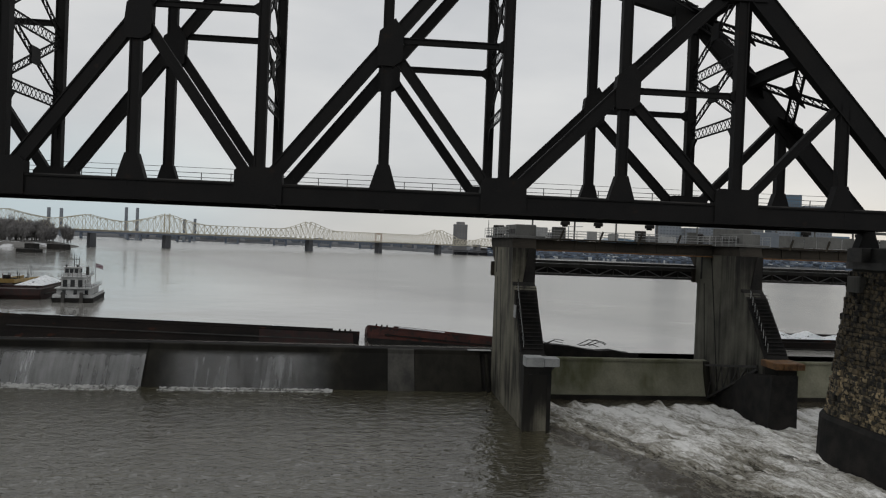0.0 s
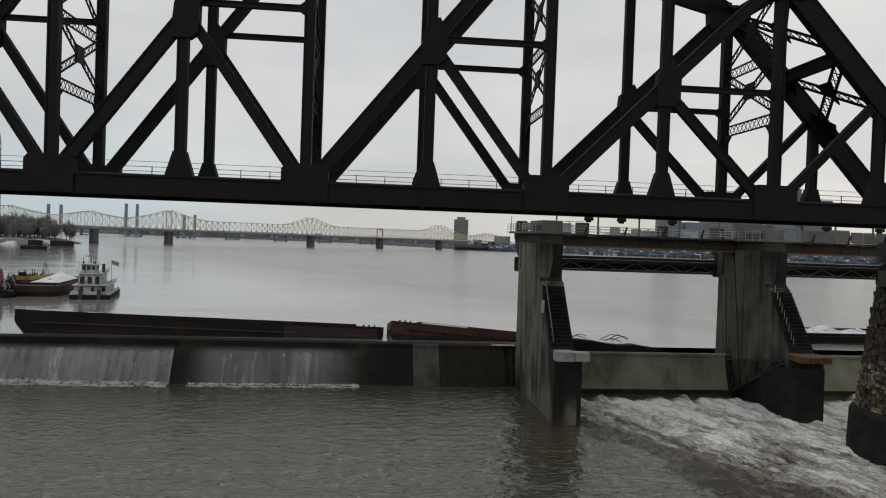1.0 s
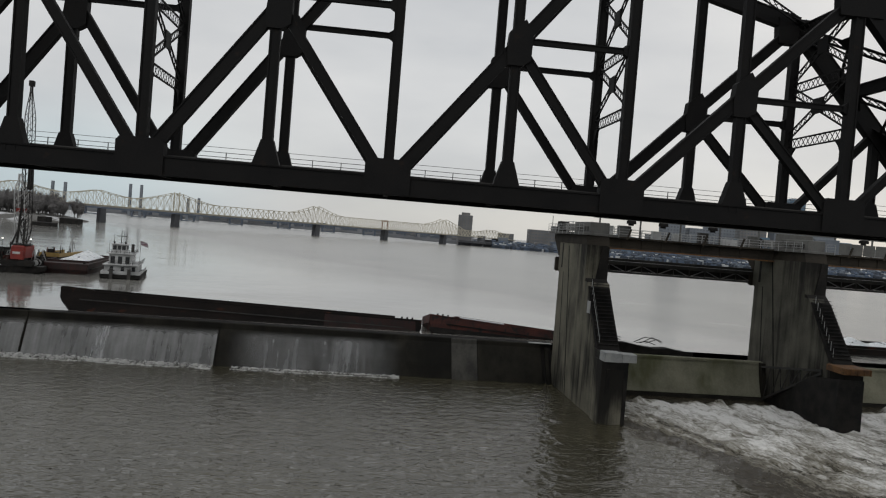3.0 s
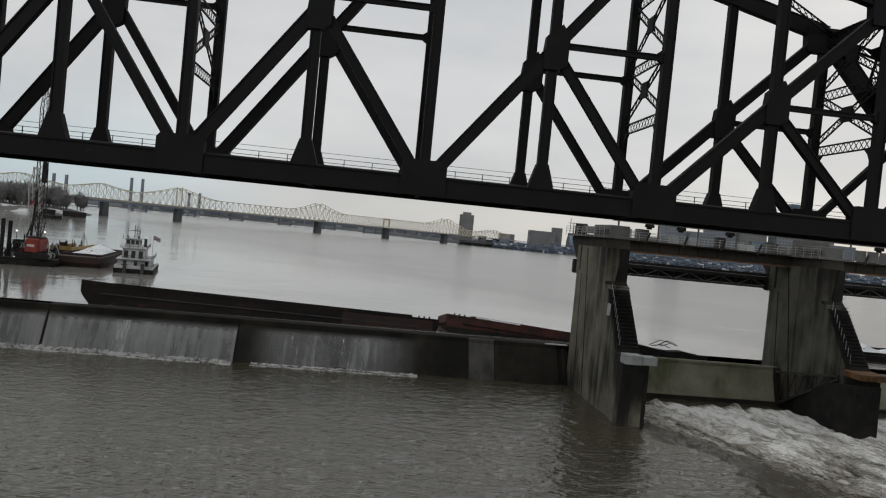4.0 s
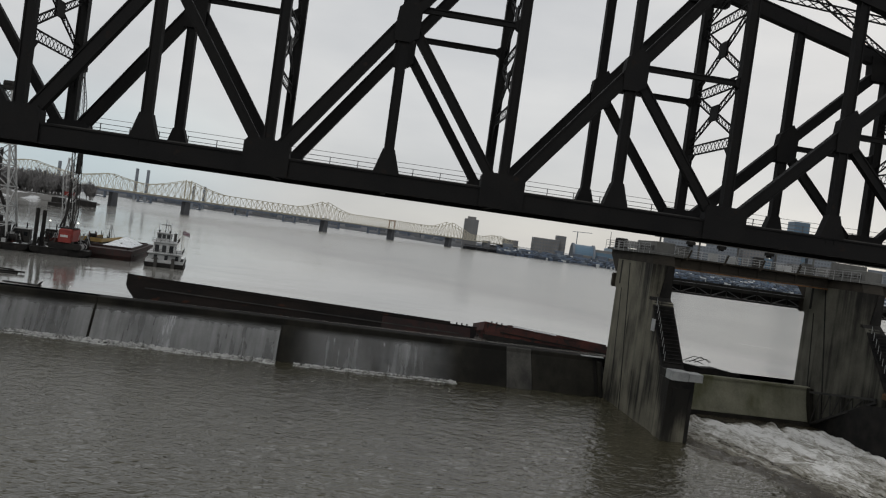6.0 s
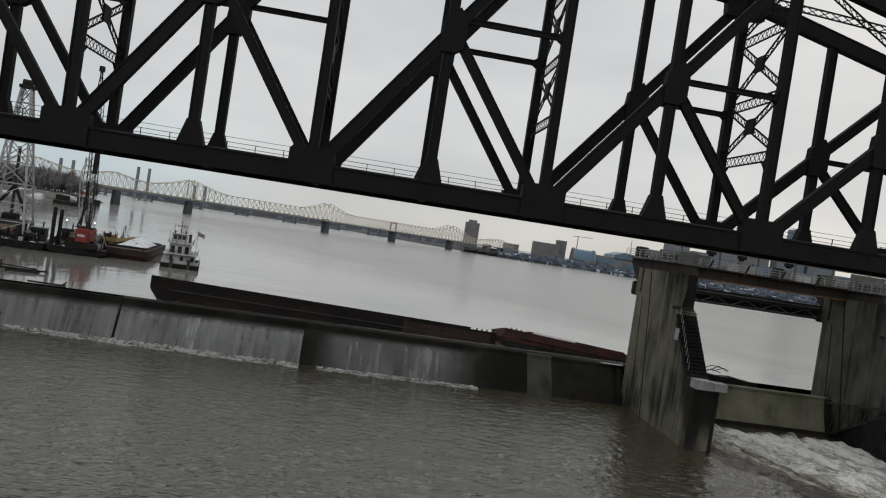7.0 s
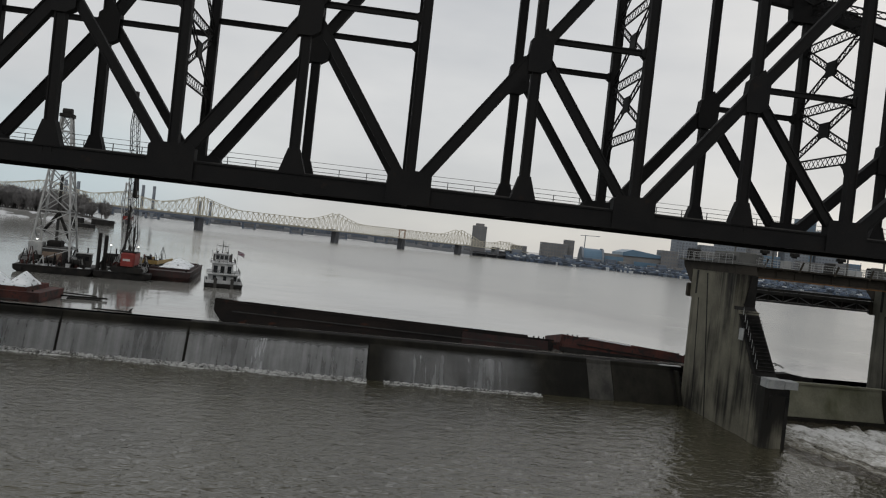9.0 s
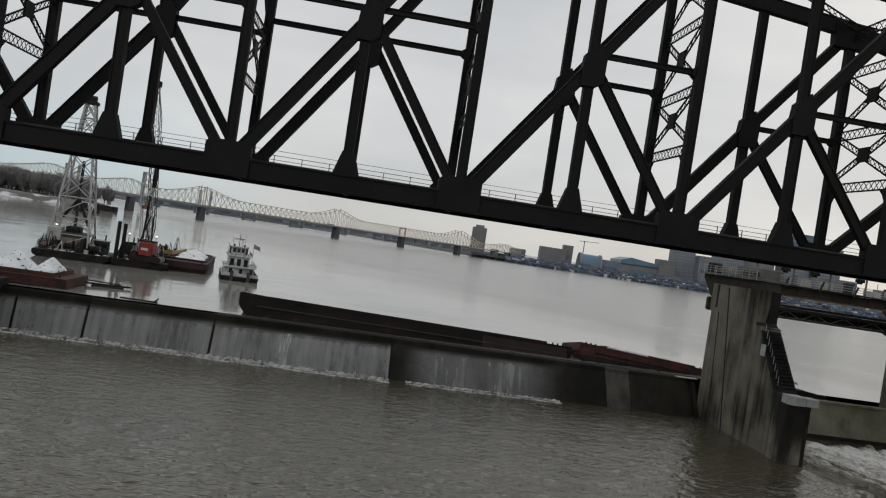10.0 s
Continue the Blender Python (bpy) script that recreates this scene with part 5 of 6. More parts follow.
def derrick_tower(m):
    """A four-legged lattice derrick on the barge, with a dark mast inside and its machinery house."""
    d = thing("derrick_tower", m, "grey steel lattice derrick tower with dark mast and machinery", "derrick")
    base, top, H = 4.5, 1.0, 34.5
    legs = [(-1, -1), (1, -1), (1, 1), (-1, 1)]
    at = lambda c, f: Vector((c[0] * (base + (top - base) * f), c[1] * (base + (top - base) * f) * 0.8, H * f))
    for c in legs:
        part("leg", Shape().bar(at(c, 0), at(c, 1), 0.42, 0.42), M_GREYST, d)
    levels = [0, 0.11, 0.23, 0.36, 0.5, 0.64, 0.78, 0.9, 1.0]
    for f, g in zip(levels, levels[1:]):
        for i in range(4):
            a, b = legs[i], legs[(i + 1) % 4]
            part("girt", Shape().bar(at(a, g), at(b, g), 0.24, 0.24, (0, 0, 1)), M_GREYST, d)
            part("brace", Shape().bar(at(a, f), at(b, g), 0.2, 0.2, (0, 0, 1)), M_GREYST, d)
            if f > 0.3:
                part("brace", Shape().bar(at(b, f), at(a, g), 0.2, 0.2, (0, 0, 1)), M_GREYST, d)
    part("mast", Shape().bar((0.3, 0, 1), (0.2, 0, 21), 0.55, 0.55), M_DARK, d, "dark central mast")
    part("mast_arm", Shape().bar((0.3, 0, 12), (-2.4, -1, 7.5), 0.5, 0.6), M_STAIR, d)
    part("mast_arm", Shape().bar((0.3, 0, 12), (3.4, -1, 6.0), 0.5, 0.6), M_STAIR, d)
    part("crown_block", Shape().slab(-1.5, -1.3, H - 0.2, 1.5, 1.3, H + 0.6, 0.1), M_STAIR, d)
    part("sheave", Shape().tube((-1.0, 0, H + 1.0), (1.0, 0, H + 1.0), 0.9, sides=12), M_STAIR, d)
    part("machinery_house", Shape().slab(-3.4, -3.2, 0, 3.2, 3, 4.2, 0.15), M_DARK, d, "dark machinery house")
    part("cabin", Shape().slab(-4.6, -3.6, 2.2, -1.6, -0.6, 5.2, 0.12), M_GREYST, d)
    part("roof_gear", Shape().slab(-1.2, -2, 4.2, 1.8, 1.5, 5.6, 0.3), M_STAIR, d)
    part("plywood_panel", Shape().slab(-1.5, -3.4, 1.0, 2.6, -3.22, 3.0, 0.03), M_TAN, d, "tan plywood panel")
    part("lamp", Shape().slab(-2.9, -3.9, 5.6, -2.5, -3.7, 5.85, 0.02), M_LAMP, d, "lit work lamp")
    return d


M_TAN = mat("tan_plywood", (0.14, 0.10, 0.075), (0.2, 0.15, 0.11), 0.8, 0, 0.5, 4, 0.1)


def crawler_crane(m):
    c = thing("crawler_crane", m, "red lattice-boom crawler crane standing on barge", "crane")
    for y in (-2.3, 1.4):
        part("track", Shape().prism([(-3.6, 0.5), (-3.2, 0), (3.2, 0), (3.6, 0.5), (3.6, 0.9), (3.2, 1.3), (-3.2, 1.3), (-3.6, 0.9)], "y", y, y + 1.0), M_STAIR, c, "black crawler track")
    part("turntable", Shape().tube((0, 0, 1.2), (0, 0, 1.8), 1.3, sides=16), M_DARK, c)
    part("body", Shape().slab(-1.5, -2.2, 1.8, 1.6, 2.2, 4.6, 0.3), M_RED, c, "red machinery body")
    part("counterweight", Shape().slab(-1.4, -2.55, 1.5, 1.5, -2.2, 3.4, 0.2), M_RED, c)
    part("stripe", Shape().slab(-0.9, -2.6, 2.7, 0.7, -2.55, 3.2, 0.02), M_WHITE, c, "pale name bar")
    part("roof_rack", Shape().box(-1.8, -1.8, 4.6, 1.7, 1.8, 4.85), M_STAIR, c)
    part("gantry", Shape().bar((-1.4, -1.8, 4.9), (-0.4, 0.5, 10.5), 0.3, 0.3).bar((1.0, -1.8, 4.9), (0.2, 0.5, 10.5), 0.3, 0.3), M_STAIR, c)
    cab = part("cab", Shape().slab(-0.2, 2.2, 1.9, 1.3, 3.9, 4.6, 0.15), M_RED, c)
    part("window", Shape().slab(-0.26, 2.5, 3.0, -0.2, 3.6, 4.3, 0.02), M_GLASSD, cab, "dark window")
    lattice_boom(c, "boom", (0, 1.8, 3.0), (-6.9, 17.3, 43.6), 1.8, 24, M_STAIR, 0.14)
    part("boom_head", Shape().slab(-7.5, 16.9, 43.2, -6.3, 18.0, 44.6, 0.1), M_STAIR, c)
    for x in (-0.5, 0.5):
        part("pendant", Shape().tube((x, 0.5, 10.4), (-6.9 + x * 0.3, 17.0, 43.4), 0.05, sides=4), M_STAIR, c)
    part("hoist_line", Shape().tube((-6.9, 18.0, 43.4), (-2.6, 9.0, 22.4), 0.05, sides=4), M_STAIR, c)
    part("hook_block", Shape().slab(-3.1, 8.5, 17.4, -2.1, 9.5, 22.4, 0.15), M_STAIR, c)
    lattice_boom(c, "lead_tower", (-1.2, 4.0, 0.2), (-4.2, 7.5, 21.0), 2.2, 13, M_GREYST, 0.17)
    part("lead_clamp", Shape().slab(-3.9, 5.3, 12.0, -1.9, 6.9, 12.9, 0.1), M_RED, c, "red clamp")
    part("lower_mast", Shape().bar((-1.9, 2.0, 5.0), (-1.8, 3.4, 15.2), 0.4, 0.4), M_STAIR, c)
    return c


DERRICK_BARGE = pose(-128.3, 158.6, POOL, 0, 0, 17)
CRANE_BARGE = pose(-112.6, 163.3, POOL, 0, 0, 19)
DECK = Matrix.Translation((0, 0, 1.65))
work_barge(DERRICK_BARGE @ Matrix.Translation((0, 0, -0.6)), 16, 15, 2.2, "long dark deck barge crowded with derrick gear")
derrick_tower(pose(-123.9, 167.3, POOL + 1.65, 0, 0, 12))
clutter(DERRICK_BARGE @ DECK, 16, 12, 130, 11, "dark salvage gear standing on barge deck")
work_barge(CRANE_BARGE @ Matrix.Translation((0, 0, -0.6)), 12.4, 15, 2.2, "dark deck barge carrying the red crane")
crawler_crane(pose(-106.3, 167.6, POOL + 1.65, 0, 0, 8))
clutter(CRANE_BARGE @ DECK, 12.4, 12, 110, 12, "dark salvage gear standing on barge deck")


def deck_house(m, w, d, h, label):
    b = thing("deck_house", m, label, "cabin", "deck cabins")
    part("body", Shape().slab(0, 0, 0, w, d, h, 0.12), M_DARK, b)
    part("roof", Shape().slab(-0.2, -0.2, h, w + 0.2, d + 0.2, h + 0.18, 0.05), M_GREYST if w > 3 else M_STAIR, b)
    for i in range(2):
        part("window", Shape().slab(0.4 + i * w / 2, -0.05, h * 0.5, 0.4 + i * w / 2 + w * 0.25, 0.02, h * 0.8, 0.02), M_GLASSD, b, "dark window")
    part("vent_pipe", Shape().tube((w * 0.7, d * 0.5, h), (w * 0.7, d * 0.5, h + 1.5), 0.16, sides=7), M_STAIR, b)


for barge, x, y, w, d, h in ((DERRICK_BARGE, 2.0, 9, 4.2, 3, 3.0), (DERRICK_BARGE, 5.2, 4, 2.6, 2.4, 2.6), (DERRICK_BARGE, 11.6, 6.5, 3.2, 2.8, 3.0), (CRANE_BARGE, 1.8, 7, 3.0, 2.2, 3.4), (CRANE_BARGE, 4.6, 10, 2.6, 2.0, 4.4)):
    deck_house(barge @ Matrix.Translation((x, y, 1.65)), w, d, h, "small dark cabin on work barge deck")
for x, y, h in ((0.75, 1.0, 8.4), (2.0, 2.0, 8.0)):
    whole("spud_pole", Shape().tube((0, 0, 0), (0, 0, h), 0.42, sides=10).tube((0, 0, h), (0, 0, h + 0.12), 0.34, sides=10), M_STAIR, CRANE_BARGE @ Matrix.Translation((x, y, 1.65)), "black steel spud pole on barge", "pole", "spud poles")
for x, y, h in ((2.9, 4.6, 5.7), (8.9, 3.2, 5.9)):
    lp = thing("work_light", CRANE_BARGE @ Matrix.Translation((x, y, 1.65)), "lit work lamp on thin post", "lamp", "work lamps")
    part("post", Shape().tube((0, 0, 0), (0, 0, h), 0.06, sides=6), M_DARK, lp)
    part("lamp_head", Shape().slab(-0.16, -0.2, h, 0.16, 0.1, h + 0.25, 0.02), M_LAMP, lp)
hopper_barge("hopper_barge", pose(-93.9, 173.6, POOL - 0.7, 0, 0, 103), 34, 10.6, 3.2, M_MAROON, "dark red hopper barge heaped with snow-covered load", 0.5, rake=1.0)
heaps(pose(-96.2, 178.8, POOL + 2.45, 0, 0, 103), 22, 8.0, 2, 4, "snow-covered heap in the red barge", 2.0)
# yellow-hulled barge behind the crane
work2 = thing("deck_barge", pose(-106.0, 184, POOL - 0.5, 0, 0, 97), "ochre-sided deck barge with dark gear aboard", "barge", "work barges")
part("hull", hull(18, 5.2, 3.4, 2.0), M_STAIR, work2, "black hull")
part("bulwark", Shape().box(0.0, 0.0, 3.4, 17.5, 0.2, 4.3).box(0.0, 5.0, 3.4, 17.5, 5.2, 4.3).box(0.0, 0.2, 3.4, 0.2, 5.0, 4.4), M_YELLOW, work2, "ochre bulwark")
clutter(pose(-106.0, 184, POOL + 2.9, 0, 0, 97), 18, 5.2, 16, 14, "dark gear standing on ochre barge")
# snow-topped coal barge against the weir
hopper_barge("hopper_barge", pose(-148.6, 106.9, POOL - 1.6, 0, 0, 7.3), 51, 10.5, 3.2, M_RUST, "rust red hopper barge heaped with snowy coal", 0.7, "coal barges", end=2.2)
heaps(pose(-148.6, 106.9, POOL - 1.6, 0, 0, 7.3) @ Matrix.Translation((4.9, 1.2, 3.3)), 43.6, 8.1, 9, 8, "row of snow-covered coal heaps in barge", 3.5)
whole("floating_pole", Shape().tube((0, 0, 0), (6.2, 0.2, 0.1), 0.14, sides=6).tube((5.7, 0.2, 0.1), (6.3, 0.25, 0.75), 0.2, 0.1, 6), M_STAIR, RIVER @ pose(-97.6, 7.9, POOL + 0.02, 0, 0, -11), "dark floating log drifting above the weir", "log")
whole("floating_raft", Shape().slab(0, 0, 0, 5.2, 2.0, 0.4, 0.1).tube((-3, 0.4, 0.6), (6.4, 1.2, 0.5), 0.16, sides=6).tube((-2, 1.6, 1.0), (4.6, 1.7, 0.7), 0.13, sides=6), M_STAIR, RIVER @ pose(-105.2, 17.5, POOL - 0.15, 0, 0, 8), "low dark float with pipes beside barge", "float")
# coal barge upstream of the second gate
hopper_barge("hopper_barge", RIVER @ pose(52, 11, POOL - 1.6, 0, 0, 0), 45, 10.5, 3.0, M_BARGE, "black low-floating hopper barge with snowy coal", 0.5, "coal barges")
heaps(RIVER @ pose(56.5, 12, POOL + 1.2, 0, 0, 0), 36, 8.4, 6, 21, "row of snow-covered coal heaps in barge", 1.7)


# ---------------------------------------------------------------- far cantilever bridge
FAR = Matrix.Translation((-264, 717, 0)) @ Matrix.Rotation(math.atan2(0.714, 0.70), 4, "Z")


def far_top(s):
    """Height of the far bridge's upper chord along its length."""
    z = 30.0 - 3.6 * min(1, max(0, (s - 398) / 12))
    for c, wide, tall in ((-142, 40, 7.0), (-76, 32, 5.2), (-1.4, 42, 9.2), (165, 36, 9.6), (372, 34, 8.8), (470, 24, 4.0)):
        z += tall * max(0, 1 - abs(s - c) / wide) ** 1.5
    return z


def far_bridge():
    b = thing("cantilever_bridge", FAR, "distant pale yellow steel cantilever truss road bridge", "bridge")
    deck = lambda s: 22.0 - 0.006 * (s + 140)
    n, step = 130, 6.45
    for side in (0, 11):
        top, web = Shape(), Shape()
        for i in range(n):
            s0, s1 = -332.7 + i * step, -332.7 + (i + 1) * step
            top.bar((s0, side, far_top(s0)), (s1, side, far_top(s1)), 0.5, 0.55)
            top.bar((s0, side, deck(s0)), (s1, side, deck(s1)), 0.5, 0.6)
            web.bar((s0, side, deck(s0)), (s0, side, far_top(s0)), 0.28, 0.32)
            web.bar((s0, side, deck(s0)), (s1, side, far_top(s1)), 0.24, 0.28)
            web.bar((s0, side, far_top(s0)), (s1, side, deck(s1)), 0.24, 0.28)
        tagged(part("chord_run", top, M_CREAM, b), kind="stuff")
        tagged(part("web_run", web, M_CREAM, b), kind="stuff")
    part("deck", Shape().prism([(-400, 21.6), (-400, 22.9), (520, 18.7), (520, 17.3)], "y", 0.4, 10.6), M_FARDECK, b, "pale bridge deck")
    for s in (-71, -1, 166, 269, 373, 480):
        part("pier", Shape().prism([(s - 2.9, 2), (s + 2.9, 2), (s + 2.4, 18.6), (s - 2.4, 18.6)], "y", 1.5, 9.5), M_FARPIER, b, "dark stone pier")
        if s in (-1,):
            for y in (0, 11):
                part("mast", Shape().bar((s, y, 20), (s, y, 39.6), 0.9, 0.9), M_CREAM, b)
    part("portal", Shape().box(268.4, 0, 20, 269.4, 1, 30.5).box(268.4, 10, 20, 269.4, 11, 30.5).box(268.4, 1, 28.6, 269.4, 10, 30.5), M_FARPORTAL, b, "rust pink portal")
    return b


M_FARPORTAL = mat("rust_pink_paint", (0.30, 0.19, 0.14), (0.36, 0.25, 0.2), 0.8, 0, 0.1, 1, 0)
far_bridge()
cable = thing("cable_stayed_bridge", pose(-600, 1330, 0, 0, 0, 8), "hazy grey pylons of a distant cable-stayed bridge", "bridge")
for x, z in ((-102, 56), (-81, 55.6), (29, 62), (48, 61.8), (130, 45), (148.5, 46.5)):
    part("pylon", Shape().prism([(x - 2.3, 3), (x + 2.3, 3), (x + 1.9, z), (x - 1.9, z)], "y", -3, 3), M_BUILDG, cable)
part("deck", Shape().box(-260, -4, 17, 330, 4, 19.5), M_FARBLUE, cable)
low = thing("girder_bridge", pose(-560, 1150, 0, 0, 0, 12), "distant blue steel girder bridge on framed piers", "bridge")
part("girder", Shape().box(-200, -4, 15.0, 620, 4, 18.5), M_FARBLUE, low)
for x in (-60, 8, 76, 150, 224, 300, 372, 440, 510):
    part("bent", Shape().box(x - 11, -3, 5, x - 8, 3, 15).box(x + 8, -3, 5, x + 11, 3, 15).box(x - 11, -3, 4.8, x + 11, 3, 7.2), M_FARBLUE, low)


# ---------------------------------------------------------------- far banks
def bank(name, pts, height, label, rise=60, seed=0):
    """Land behind a shore line: a slope from the water's edge up to a level field."""
    s = Shape()
    line = []
    for (x0, y0), (x1, y1) in zip(pts, pts[1:]):
        n = max(2, int(math.hypot(x1 - x0, y1 - y0) / 12))
        line += [(x0 + (x1 - x0) * i / n, y0 + (y1 - y0) * i / n) for i in range(n)]
    line.append(pts[-1])
    rows = []
    for d, z in ((-6, -0.8), (0, 0.1), (9, 0.42), (rise * 0.4, 0.75), (rise, 1.0), (900, 1.05)):
        rows.append([(x + 7 * noise.noise((x * 0.03, y * 0.03, seed)), y + d + 9 * noise.noise((x * 0.02, y * 0.02, 5 + seed)), POOL + height * z + 0.5 * noise.noise((x * 0.05, d * 0.1, 2))) for x, y in line])
    k = len(line)
    s.add([p for r in rows for p in r], [(j * k + i, j * k + i + 1, (j + 1) * k + i + 1, (j + 1) * k + i) for j in range(len(rows) - 1) for i in range(k - 1)])
    return whole(name, s, M_CITYBANK, I4, label, "river bank", kind="structure")


bank("ground_far_bank", [(-1500, 1500), (-700, 1400), (-290, 1330), (-185, 1320), (-75, 1190), (20, 1045), (140, 990), (340, 1000), (700, 960), (1500, 900)], 4.0, "low snowy city river bank", 60, 1)


def headland(outline, height, label):
    """A low headland: its outline drawn in and raised in three steps."""
    cx, cy = sum(p[0] for p in outline) / len(outline), sum(p[1] for p in outline) / len(outline)
    pts = []
    for (x0, y0), (x1, y1) in zip(outline, outline[1:] + outline[:1]):
        n = max(2, int(math.hypot(x1 - x0, y1 - y0) / 15))
        pts += [(x0 + (x1 - x0) * i / n, y0 + (y1 - y0) * i / n) for i in range(n)]
    rings = []
    for d, z in ((-4, -0.6), (0, 0.15), (8, 0.45), (22, 0.9), (40, 1.0)):
        ring = []
        for x, y in pts:
            r = math.hypot(x - cx, y - cy)
            k = 1 - (d + 5 * noise.noise((x * 0.04, y * 0.04, 3))) / r
            ring.append((cx + (x - cx) * k, cy + (y - cy) * k, POOL + height * z + 0.4 * noise.noise((x * 0.06, y * 0.06, d))))
        rings.append(ring)
    return whole("ground_headland", Shape().loft(rings), M_BANK, I4, label, "river bank", kind="structure")


headland([(-298, 560), (-318, 650), (-420, 800), (-900, 900), (-1500, 900), (-1500, 480), (-600, 490), (-400, 515)], 4.5, "low snow-patched wooded river bank")
for i, (x, y, w) in enumerate(((-291, 556, 8), (-283, 552, 8), (-303, 547, 7), (-262, 470, 13))):
    whole("dock_block", Shape().slab(-w / 2, -4, -2, w / 2, 4, 4.0 if i < 3 else 2.4, 0.3), M_STAIR, pose(x, y, POOL), "dark concrete dock block at the shore", "dock", "dock blocks")


def bare_trees():
    """Bare winter trees: a few built once with trunk, limbs and a crown of twigs, then copied."""
    kinds = []
    for seed in range(4):
        rnd = random.Random(seed + 40)
        t = thing("bare_tree", pose(0, 0, -50), "bare grey-brown winter tree on the bank", "tree", "bank trees")
        H = 17
        part("trunk", Shape().tube((0, 0, -1), (0.3, 0.2, H * 0.45), 0.45, 0.28, 7), M_BARK, t)
        limbs, twigs = Shape(), Shape()
        for i in range(16):
            a, z = rnd.uniform(0, 6.28), H * rnd.uniform(0.04, 0.5)
            p = Vector((0.2, 0.1, z))
            q = p + Vector((math.cos(a) * rnd.uniform(1.5, 4.2), math.sin(a) * rnd.uniform(1.5, 4.2), H * rnd.uniform(0.2, 0.45)))
            limbs.tube(p, q, 0.18, 0.08, 5)
            for j in range(38):
                f = rnd.uniform(0.2, 1)
                c = p.lerp(q, f)
                e = c + Vector((rnd.uniform(-2.6, 2.6), rnd.uniform(-2.6, 2.6), rnd.uniform(0.2, 3.8)))
                twigs.tube(c, e, 0.10, 0.05, 3)
                for k in range(3):
                    g = c.lerp(e, rnd.uniform(0.3, 1))
                    twigs.tube(g, g + Vector((rnd.uniform(-1.3, 1.3), rnd.uniform(-1.3, 1.3), rnd.uniform(0.1, 1.6))), 0.075, 0.045, 3)
        part("branching", limbs, M_BARK, t)
        part("crown", twigs, M_TWIG, t, "bare twig crown")
        kinds.append(t)
    rnd = random.Random(5)
    spots = [(rnd.uniform(-432, -322), rnd.uniform(572, 650)) for i in range(150)] + [(rnd.uniform(-800, -430), rnd.uniform(540, 660)) for i in range(150)]
    for i, (x, y) in enumerate(spots):
        t = kinds[i % 4]
        edge = max(0.72, min(1.3, (-284 - x) / 42))
        m = pose(x, y, POOL + 3.6, 0, 0, rnd.uniform(0, 360))
        k = rnd.uniform(0.62, 0.92) * edge
        if i < 4:
            t.matrix_world = m
            t.scale = (k, k, k)
        else:
            c = copy_thing(t, m)
            c.scale = (k, k, k)


bare_trees()


# ---------------------------------------------------------------- far city
def block(name, x0, x1, y, z1, depth, material, label, floors=0, cols=0, roof=0.0, z0=8):
    """A far building with rows of recessed windows on its river front."""
    b = thing(name, pose(x0, y, z0), label, "building", "city buildings")
    w, h = x1 - x0, z1 - z0
    part("wall", Shape().slab(0, 0, -6, w, depth, h, 0.3), material, b)
    if roof:
        part("roof_plant", Shape().slab(w * 0.2, depth * 0.2, h, w * 0.8, depth * 0.8, h + roof, 0.3), material, b)
    if floors and cols:
        pane = Shape().box(0, -0.25, 0, w / cols * 0.55, 0.1, h / floors * 0.5).mesh("window")
        pane2 = Shape().box(-0.25, 0, 0, 0.1, depth / 5 * 0.5, h / floors * 0.5).mesh("window")
        for i in range(floors):
            for j in range(cols):
                part("window", pane, M_PANE, b, at=Matrix.Translation((w * (j + 0.22) / cols, 0, h * (i + 0.25) / floors)))
            for j in range(5):
                part("window", pane2, M_PANE, b, at=Matrix.Translation((0, depth * (j + 0.25) / 5, h * (i + 0.25) / floors)))
    return b


block("tower_block", 14, 34, 1060, 48.6, 18, M_BUILD, "grey-brown concrete tower block with stepped top", 12, 5, 3.6)
block("office_building", 75, 97, 1085, 27, 20, M_BUILD, "low grey riverside office building", 4, 6)
block("office_building", 119, 157, 1085, 36, 25, M_BUILD, "broad grey-brown office building", 6, 9, 0)
block("office_building", 154, 168, 1095, 43, 16, M_BUILD, "grey office building upper block", 7, 4)
arena = thing("arena", pose(178, 1080, 8), "arena with blue glass vault and pale curved bands", "arena")
part("hall", Shape().slab(30, 4, -6, 118, 70, 22, 0.5), M_BUILD, arena)
part("vault", Shape().prism([(12 + 16 * math.cos(a), 8 + 18 * math.sin(a)) for a in [math.pi * i / 16 for i in range(17)]], "x", 0, 30), M_BLUEGL, arena, "blue glass vault")
for x in (-1, 29):
    part("vault_band", Shape().prism([(12 + 17.5 * math.cos(a), 7 + 20.5 * math.sin(a)) for a in [math.pi * i / 16 for i in range(17)]], "x", x, x + 3), M_BUILDG, arena, "pale curved band")
part("glass_front", Shape().slab(34, 3.4, 2, 62, 4, 18, 0.1), M_BLUEGL, arena)
part("roof", Shape().prism([(60, 26), (75, 31), (118, 26), (118, 22), (60, 21)], "y", 2, 70), M_BLUEGL, arena, "blue sloping roof")
part("glass_front", Shape().slab(78, 3.4, 1, 112, 4, 14, 0.1), M_BLUEGL, arena)
block("brick_building", 294, 320, 1080, 43, 25, M_BUILD, "dark brick riverside building", 7, 6)
block("tower_block", 320, 352, 1100, 92, 25, M_BUILDG, "tall pale grey tower with vertical window strips", 18, 7)
block("office_building", 346, 358, 1060, 46.5, 16, M_BUILDG, "white banded office building", 12, 2)
block("office_building", 362, 400, 1110, 58, 25, M_BUILDG, "pale blue-grey office building", 11, 8)
block("office_building", 404, 446, 1150, 66, 25, M_BUILDG, "pale grey office building with window rows", 12, 9)
block("office_building", 458, 500, 1160, 74, 25, M_BUILD, "grey-brown office building with window rows", 14, 8)
